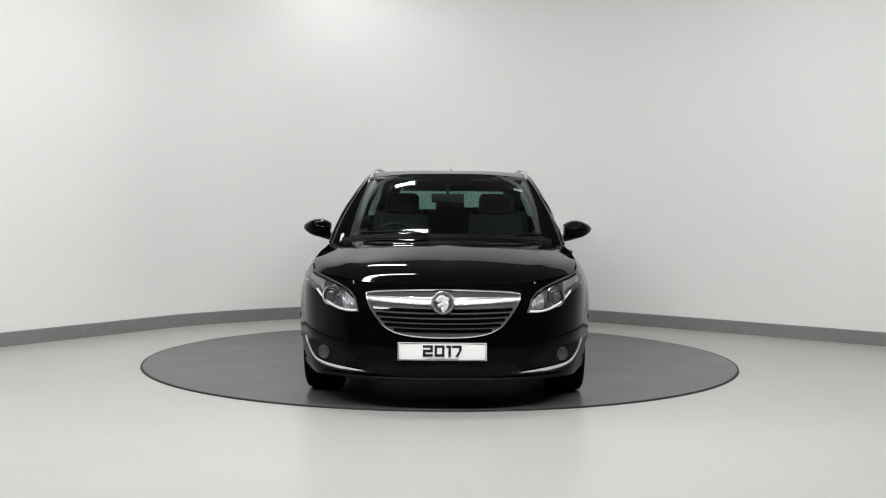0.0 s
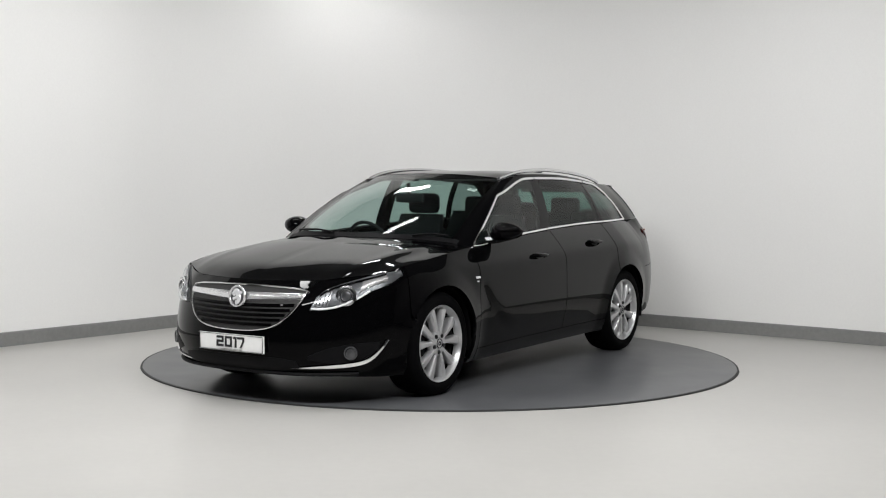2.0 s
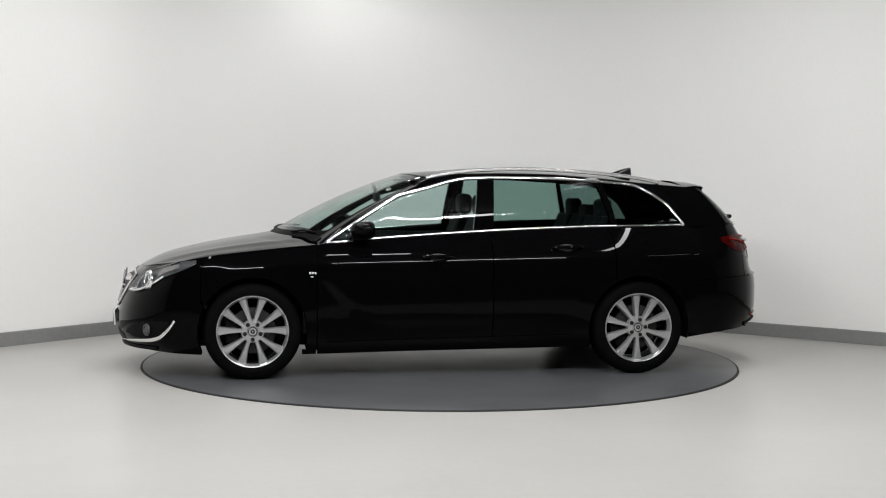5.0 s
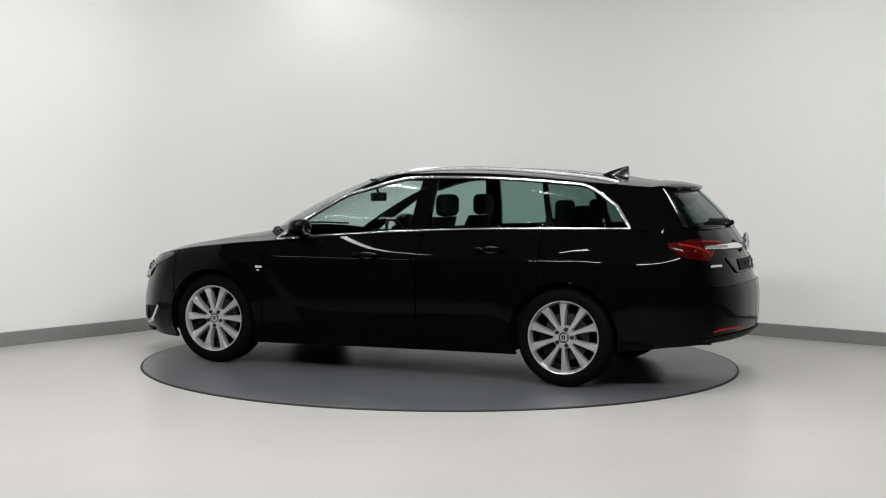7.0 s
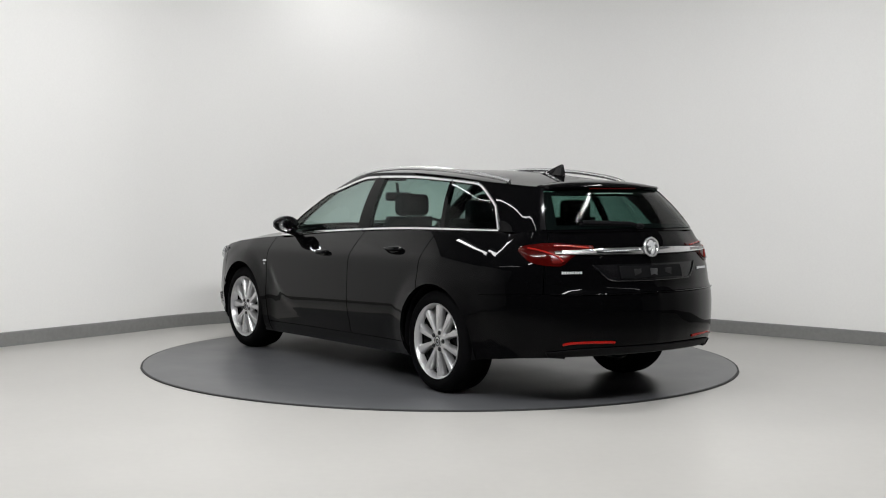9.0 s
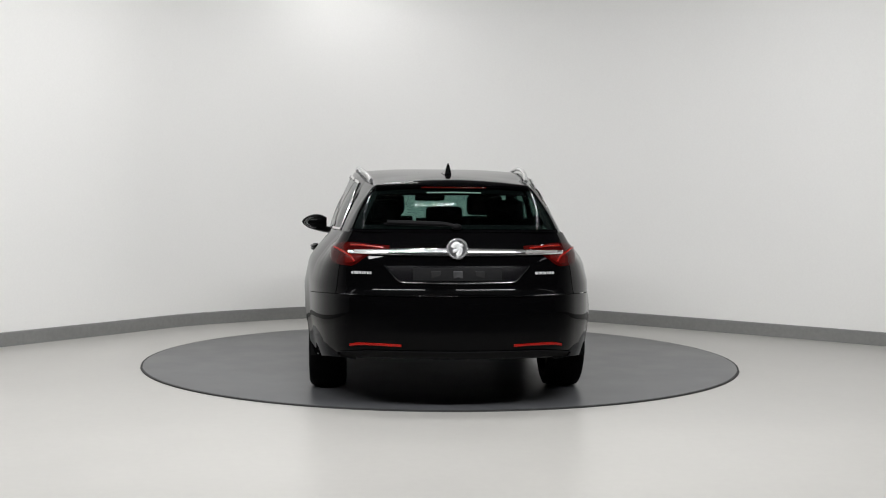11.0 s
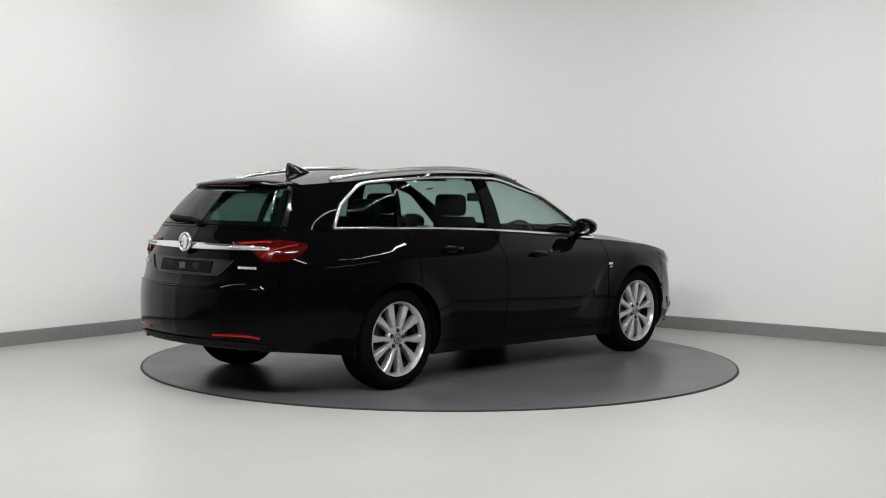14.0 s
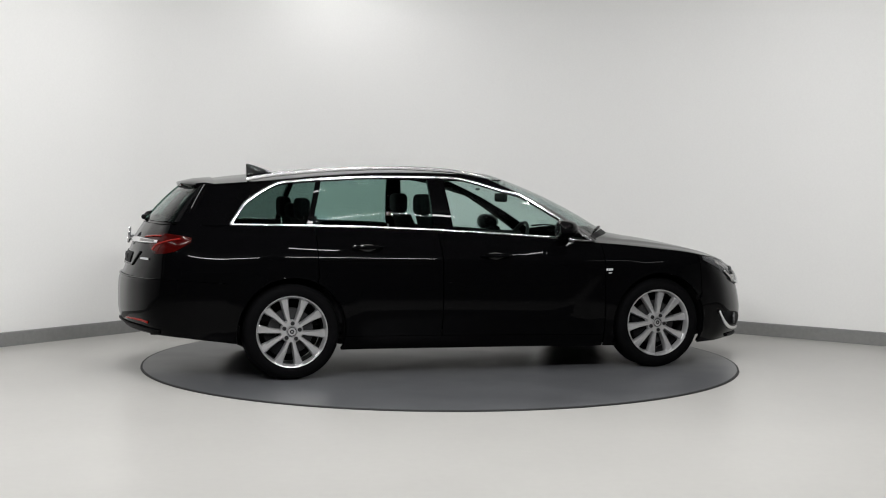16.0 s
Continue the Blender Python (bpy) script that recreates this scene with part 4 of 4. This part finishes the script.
def rear_face(car, tail):
    low = fy([(0.40, 0.945), (0.52, 0.925), (0.60, 0.872), (0.65, 0.862)], -1) + [(arc_x(-2.15, 0.88), 0.880), (arc_x(-2.03, 0.95), 0.945)]
    high = fy([(0.40, 0.985), (0.52, 0.992), (0.58, 0.998), (0.62, 1.000)], -1) + [(arc_x(-2.15, 0.995), 0.996), (arc_x(-2.03, 0.975), 0.975)]
    low, high = low[::-1], high[::-1]
    lamps = both("tail_lamp", lambda b: between(b, low, high, on_wrap, 0.004, 36, 8, 0.008, 0.008), DARK_RED, car, "smoked red wraparound tail lamp")
    for k, lamp in enumerate(lamps):
        s = 1 - 2 * k

        def add(name, make, mat, label=""):
            b = bmesh.new()
            make(b)
            if s < 0:
                flip_y(b)
            part(name, b, mat, lamp, label)
        lo2 = fy([(0.555, 0.912), (0.61, 0.884), (0.655, 0.878)], -1)[::-1]
        hi2 = fy([(0.555, 0.936), (0.61, 0.946), (0.655, 0.952)], -1)[::-1]
        add("light_blade", lambda b: tube(b, [on_wrap(a, z, 0.016) for a, z in spline([(arc_x(-2.10, 0.965), 0.968), (arc_x(-2.17, 0.955), 0.955)] + fy([(0.63, 0.925), (0.60, 0.890)], -1), 24)], 0.006, 0.006, up=Vector((-1, 0.5, 0))), RED, "bright red light blade")
        add("lower_lens", lambda b: between(b, lo2, hi2, on_wrap, 0.013, 12, 4, 0.006, 0.002), MID_RED)
        add("upper_blade", lambda b: tube(b, [on_wrap(a, z, 0.015) for a, z in spline(fy([(0.62, 0.985), (0.55, 0.983), (0.43, 0.972)], -1), 20)], 0.0055, 0.005, up=Vector((-1, 0.3, 0))), RED)
    # chrome bar across the tailgate
    bm = bmesh.new()
    rows = []
    for y in np.linspace(-0.635, 0.635, 61):
        h = 0.008 + 0.011 * (1 - (abs(y) / 0.64) ** 2)
        z = 0.943 - 0.006 * (y / 0.65) ** 2
        rows.append([on_body(y, z + e * h, o, -1) for e, o in ((-1.15, 0.004), (-1, 0.022), (-0.3, 0.028), (0.4, 0.027), (1, 0.022), (1.15, 0.004))])
    grid(bm, rows)
    bar = part("chrome_bar", bm, CHROME, tail, "wide chrome bar across the tailgate")
    for s in (1, -1):
        bm = bmesh.new()
        rows = []
        for y in np.linspace(0.40 * s, 0.60 * s, 15):
            rows.append([on_body(y, 0.939 + e * 0.008, 0.0295, -1) for e in (-1, 0, 1)])
        grid(bm, rows)
        part("reversing_lens", bm, LENS_GREY, bar, "clear ribbed lens in the bar")
    emblem(tail, on_body(0, 0.955, 0.036, -1), (-1, 0, 0.1), 0.060)
    # plate recess with an empty holder
    bm = bmesh.new()
    between(bm, both_sides([(0, 0.772), (0.25, 0.772), (0.345, 0.776)]), both_sides([(0, 0.868), (0.3, 0.868), (0.42, 0.866)]), lambda y, z, o: on_body(y, z, o, -1), 0.004, 40, 5, 0.006)
    rec = part("plate_recess", bm, GLOSS_BLACK, tail)
    bm = bmesh.new()
    tube(bm, [on_body(y, z, 0.006, -1) for y, z in spline([(0.43, 0.866), (0.385, 0.815), (0.345, 0.780), (0.30, 0.771), (0, 0.768), (-0.30, 0.771), (-0.345, 0.780), (-0.385, 0.815), (-0.43, 0.866)], 60)], 0.006, 0.006, up=Vector((-1, 0, 0)))
    part("recess_edge", bm, GLOSS_BLACK, rec)
    bm = bmesh.new()
    pl = on_body(0, 0.822, 0.012, -1)
    grid(bm, [[on_body(y, z, o, -1) for z, o in ((0.780, 0.002), (0.782, 0.010), (0.820, 0.012), (0.856, 0.010), (0.858, 0.002))] for y in np.linspace(-0.262, 0.262, 31)])
    bmesh.ops.recalc_face_normals(bm, faces=bm.faces)
    holder = part("plate_holder", bm, SATIN_BLACK, rec, "empty black plate holder")
    # pads added where the holder mirrors pale patches; the middle one coloured lighter
    for y in (-0.13, 0.0, 0.13):
        bm = bmesh.new()
        q = on_body(y, 0.818, 0.010, -1)
        box(bm, q.x - 0.005, q.x + 0.006, y - 0.028, y + 0.028, 0.795, 0.840, 0.003)
        part("holder_pad", bm, LAMP_DARK if y == 0 else CABIN, holder)
    # illegible sticker along the top of the rear screen
    bm = bmesh.new()
    for k in range(-8, 9):
        c = 17.0 - abs(k) * 0.075
        p = green(c, 0.80, -0.004)
        p.y *= 1 if k > 0 else -1
        box(bm, -0.008, 0.008, -0.004, 0.004, -0.001, 0.001, m=facing(p, (-0.72, 0, 0.69)))
    part("screen_lettering", bm, PAPER, tail, "small white lettering on the rear screen")
    bars(tail, "lettering", on_body(0.565, 0.822, 0.006, -1), (-1, 0.42, 0.1), [0.012] * 8, 0.015, "small chrome lettering on the tailgate")
    bars(tail, "lettering", on_body(-0.525, 0.823, 0.006, -1), (-1, -0.38, 0.1), [0.022, 0.022, 0.022, 0.008, 0.016, 0.016], 0.015, "small chrome lettering on the tailgate")
    # reflectors and lower valance

    def reflector(b):
        pts = [(arc_y(y, z, -1), z) for y, z in ((0.33, 0.402), (0.45, 0.405), (0.57, 0.403), (0.635, 0.392))]
        tube(b, [on_wrap(a, z, 0.003) for a, z in spline(pts, 20)], 0.008, 0.006, up=Vector((-1, 0.3, 0)))
    both("rear_reflector", reflector, RED, car, "thin red bumper reflector")
    bm = bmesh.new()
    between(bm, both_sides([(0, 0.312), (0.3, 0.312), (0.55, 0.312), (0.68, 0.316)]), both_sides([(0, 0.372), (0.3, 0.372), (0.55, 0.366), (0.70, 0.345)]), lambda y, z, o: on_body(y, z, o, -1), 0.004, 50, 4, 0.01)
    part("lower_valance", bm, SATIN_BLACK, car)
    bm = bmesh.new()
    tube(bm, [on_wrap(a, 0.694, 0.001) for a in np.linspace(arc_y(0.0, 0.694, -1), arc_y(0.69, 0.694, -1), 30)], 0.010, 0.005)
    bmesh.ops.mirror(bm, geom=list(bm.verts) + list(bm.edges) + list(bm.faces), axis="Y", merge_dist=0.001)
    part("bumper_ledge", bm, PAINT, car)
    # rear wiper
    bm = bmesh.new()
    base = green(17.0, 0.06, 0.02)
    pts = [base + Vector((0.0, 0, 0))] + [green(17.0 - y * 3.1, 0.10 + 0.10 * y, 0.024) for y in (0.08, 0.2, 0.33, 0.44)]
    tube(bm, spline([tuple(q) for q in pts], 18), 0.012, 0.008, up=Vector((-1, 0, 0.4)))
    ball(bm, base, 0.024, 0.8, 1.3, 0.8, 14)
    wip = part("rear_wiper", bm, SATIN_BLACK, car)
    bm = bmesh.new()
    tube(bm, [green(17.0 - y * 3.1, 0.085 + 0.10 * y, 0.012) for y in np.linspace(0.06, 0.46, 12)], 0.006, 0.006)
    part("wiper_blade", bm, SATIN_BLACK, wip)
    # raised gloss black fin down each side of the rear screen
    both("screen_side_fin", lambda b: green_patch(b, 14.66, 14.82, 0.05, 0.97, 0.006, depth=0.012, step=0.05), GLOSS_BLACK, car)


def side_items(car, fd, rd):
    for door, x, z in [(d, 0.09, 0.842) for d in fd] + [(d, -0.84, 0.906) for d in rd]:
        s = 1 if door in (fd[0], rd[0]) else -1
        bm = bmesh.new()
        pts = [on_side(x + 0.105 - 0.21 * k / 14, z + 0.003, 0.008 + 0.028 * math.sin(math.pi * k / 14) ** 0.5, s) for k in range(15)]
        tube(bm, pts, 0.011, 0.017, up=Vector((0, s, 0)))
        tube(bm, pts, 0.009, 0.014, up=Vector((0, 0, 1)))
        h = part("door_handle", bm, PAINT, door, "black door handle")
        bm = bmesh.new()
        between(bm, [(x - 0.06, z - 0.012), (x, z - 0.026), (x + 0.06, z - 0.012)], [(x - 0.06, z + 0.014), (x, z + 0.024), (x + 0.06, z + 0.014)], lambda a, b, o: on_side(a, b, o, s), 0.002, 12, 4, 0.003)
        part("handle_cup", bm, EDGE, h)
    for s in (1, -1):
        p = on_side(0.962, 0.735, 0.003, s)
        bars(car, "wing_lettering", p, (0, s, 0.2), [0.013, 0.015, 0.013], 0.016, "small chrome badge on the front wing")
        p = on_side(0.966, 0.710, 0.003, s)
        bars(car, "wing_lettering", p, (0, s, 0.1), [0.022], 0.007, "small chrome badge on the front wing")
        mir = new("door_mirror")
        mir.parent = fd[0] if s > 0 else fd[1]
        tagged(mir, "rounded black door mirror")
        bm = bmesh.new()
        rows = []
        for k in range(15):
            a = k / 14
            y = 0.835 + 0.203 * a
            r = math.sin(math.pi * (0.13 + 0.87 * a)) ** 0.55 if a < 1 else 0.02
            r = max(r, 0.02)
            cz = 1.022 + 0.012 * a
            hz = 0.067 * r * (1 - 0.25 * a + 0.1)
            rows.append([(0.605 - 0.02 * a + (0.112 if math.cos(t) > 0 else 0.062) * r * math.copysign(abs(math.cos(t)) ** 0.8, math.cos(t)), y * s, cz + hz * math.copysign(abs(math.sin(t)) ** 0.8, math.sin(t)) * (1.05 if math.sin(t) > 0 else 0.95)) for t in np.linspace(0, 2 * math.pi, 24, endpoint=False)])
        vs = grid(bm, rows, True)
        bm.faces.new(vs[0])
        bm.faces.new(vs[-1][::-1])
        bmesh.ops.recalc_face_normals(bm, faces=bm.faces)
        part("housing", bm, PAINT, mir)
        bm = bmesh.new()
        grid(bm, [[(0.542 - 0.001 * e, (0.955 + 0.062 * e * math.cos(t)) * s, 1.026 + 0.046 * e * math.sin(t)) for t in np.linspace(0, 2 * math.pi, 24, endpoint=False)] for e in (0.02, 0.5, 1.0)], True)
        part("mirror_glass", bm, CHROME, mir, "mirror glass")
        bm = bmesh.new()
        tube(bm, spline([(0.66, 0.79 * s, 0.968), (0.63, 0.84 * s, 0.972), (0.60, 0.90 * s, 0.985)], 8), 0.048, 0.028)
        part("arm", bm, GLOSS_BLACK, mir)
        bm = bmesh.new()
        tube(bm, [(0.655 - 0.04 * k / 8, (0.90 + 0.10 * k / 8) * s, 1.012 + 0.006 * k / 8) for k in range(9)], 0.006, 0.008)
        part("repeater_lens", bm, LAMP_GREY, mir)


def cabin(car):
    inside = new("interior")
    inside.parent = car
    tagged(inside, "dark cabin with cloth seats")

    def add(name, make, mat, label=""):
        bm = bmesh.new()
        make(bm)
        return part(name, bm, mat, inside, label)
    add("cabin_floor", lambda b: box(b, -2.1, 1.0, -0.72, 0.72, 0.305, 0.36), CABIN)
    add("load_cover", lambda b: box(b, -2.12, -1.28, -0.56, 0.56, 0.965, 0.985, 0.006), CABIN)
    add("bulkhead", lambda b: box(b, 0.98, 1.02, -0.74, 0.74, 0.30, 0.86), CABIN)

    def dash(b):
        rows = []
        for y in np.linspace(-0.72, 0.72, 25):
            hood = 0.045 * math.exp(-((y + 0.37) / 0.2) ** 2)
            q = 1 - (abs(y) / 0.75) ** 4 * 0.35
            rows.append([(1.02 * q, y, 0.90), (0.85 * q, y, 0.925), (0.66 * q, y, 0.915 + hood), (0.56, y, 0.885 + hood), (0.54, y, 0.80), (0.60, y, 0.62), (0.70, y, 0.45)])
        grid(b, rows)
    add("dashboard", dash, CABIN)

    def wheel(b):
        c, n = Vector((0.42, -0.37, 0.90)), Vector((-0.9, 0, 0.43))
        ring_mesh(b, c, n, 0.178, 0.014, 36)
        m = facing(c, n)
        for a in (0, math.pi, -math.pi / 2):
            tube(b, [m @ Vector((r * math.cos(a), r * math.sin(a), -0.02 * (1 - r / 0.18))) for r in (0.03, 0.1, 0.175)], 0.02, 0.01, up=n)
        ball(b, m @ Vector((0, 0, -0.02)), 0.06, 0.6, 1, 0.9)
        tube(b, [c, c + Vector((0.22, 0, -0.10))], 0.03)
    add("steering_wheel", wheel, CABIN)

    def seat_piece(b, y, x0, w, z_seat, lean, h, fold=False):
        rows = []
        for k in range(13):
            a = k / 12
            x, z = x0 - lean * a, z_seat + h * a
            ww = w * (1 - 0.22 * a ** 2)
            t = 0.075 * (1 - 0.4 * a)
            rows.append([(x + t * math.copysign(abs(math.cos(q)) ** 0.6, math.cos(q)) + 0.02 * abs(math.sin(q)), y + ww * math.copysign(abs(math.sin(q)) ** 0.6, math.sin(q)), z) for q in np.linspace(0, 2 * math.pi, 20, endpoint=False)])
        vs = grid(b, rows, True)
        b.faces.new(vs[-1])
        b.faces.new(vs[0][::-1])
        bmesh.ops.recalc_face_normals(b, faces=b.faces)
    for y in (0.37, -0.37):
        add("seat_back", lambda b: seat_piece(b, y, -0.10, 0.25, 0.55, 0.20, 0.56), SEAT, "black cloth front seat back")
        add("seat_cushion", lambda b: box(b, -0.15, 0.38, y - 0.25, y + 0.25, 0.42, 0.58, 0.05), SEAT)
        add("headrest", lambda b: box(b, -0.36, -0.26, y - 0.135, y + 0.135, 1.115, 1.275, 0.042), SEAT)
        add("headrest_post", lambda b: [tube(b, [(-0.305, y + e, 1.08), (-0.31, y + e, 1.17)], 0.007) for e in (-0.06, 0.06)], CHROME)
    add("rear_bench", lambda b: box(b, -1.05, -0.55, -0.66, 0.66, 0.42, 0.58, 0.05), SEAT)
    add("rear_seat_back", lambda b: [seat_piece(b, y, -1.0, w, 0.55, 0.20, 0.57) for y, w in ((0.43, 0.27), (0.0, 0.24), (-0.43, 0.27))], SEAT)
    for y in (0.42, 0.0, -0.42):
        add("headrest", lambda b: box(b, -1.27, -1.18, y - 0.125, y + 0.125, 1.09, 1.245 if y else 1.20, 0.036), SEAT)
    add("interior_mirror", lambda b: box(b, 0.41, 0.445, -0.12, 0.12, 1.212, 1.280, 0.014), CABIN)
    add("mirror_stem", lambda b: tube(b, [(0.43, 0, 1.27), (0.455, 0, 1.355)], 0.012), CABIN)
    for y in (0.36, -0.36):
        add("sun_visor", lambda b: box(b, 0.06, 0.24, y - 0.19, y + 0.19, 1.372, 1.386, 0.005), CABIN)
    both("door_card", lambda b: box(b, -1.15, 0.85, 0.70, 0.755, 0.36, 0.965, 0.02), CABIN, inside)


def screen_items(car):
    bm = bmesh.new()
    green_patch(bm, 0, 3.3, -0.01, 0.04, 0.006, mirror=True, nv=3)
    part("scuttle_panel", bm, SATIN_BLACK, car)
    for y0 in (0.0, 1.35):
        bm = bmesh.new()
        s = 1 if y0 else -1
        pts = [green(c, v, 0.014) for c, v in ((0.35 + y0 * 0.9, 0.02), (0.9 + y0 * 0.8, 0.05), (2.1 + y0 * 0.45, 0.055))]
        pts = [Vector((p.x, p.y * s, p.z)) for p in pts]
        tube(bm, spline([tuple(p) for p in pts], 16), 0.009, 0.007)
        part("windscreen_wiper", bm, SATIN_BLACK, car)
    bm = bmesh.new()
    p = green(2.13, 0.735, -0.006)
    q = facing(p, (0.5, 0.22, 0.85), (-0.85, 0, 0.5))
    box(bm, -0.033, 0.033, -0.014, 0.014, -0.001, 0.001, m=q)
    part("windscreen_sticker", bm, PAPER, car, "small white paper sticker inside the screen")
    bm = bmesh.new()
    box(bm, -0.033, 0.033, -0.002, 0.002, -0.0018, 0.0018, m=q @ Matrix.Translation((0, 0.004, 0)))
    part("sticker_print", bm, INK_AND_SHADE, car)



CAR = tagged(new("estate_car"), "glossy black five-door estate car with chrome trim on the turntable", "car")
FRONT_DOORS, REAR_DOORS, TAILGATE = body_shell(CAR)
underbody(CAR)
wheels(CAR)
front_face(CAR)
rear_face(CAR, TAILGATE)
side_items(CAR, FRONT_DOORS, REAR_DOORS)
cabin(CAR)
screen_items(CAR)


def turn_row(t):
    """The turntable's heading in degrees."""
    return -91.06 - 16.061 * t + 0.009785 * t ** 2 + 0.000354 * t ** 3


def motions():
    rows, disc = [], []
    for k in range(17):
        a = turn_row(k)
        rows.append((k, pose(0, 0, 0, 0, 0, a) @ pose(0.078, 0.058, 0)))
        disc.append((k, pose(0, 0, 0, 0, 0, a)))
    walk(CAR, rows)
    walk(TURNTABLE, disc)


motions()
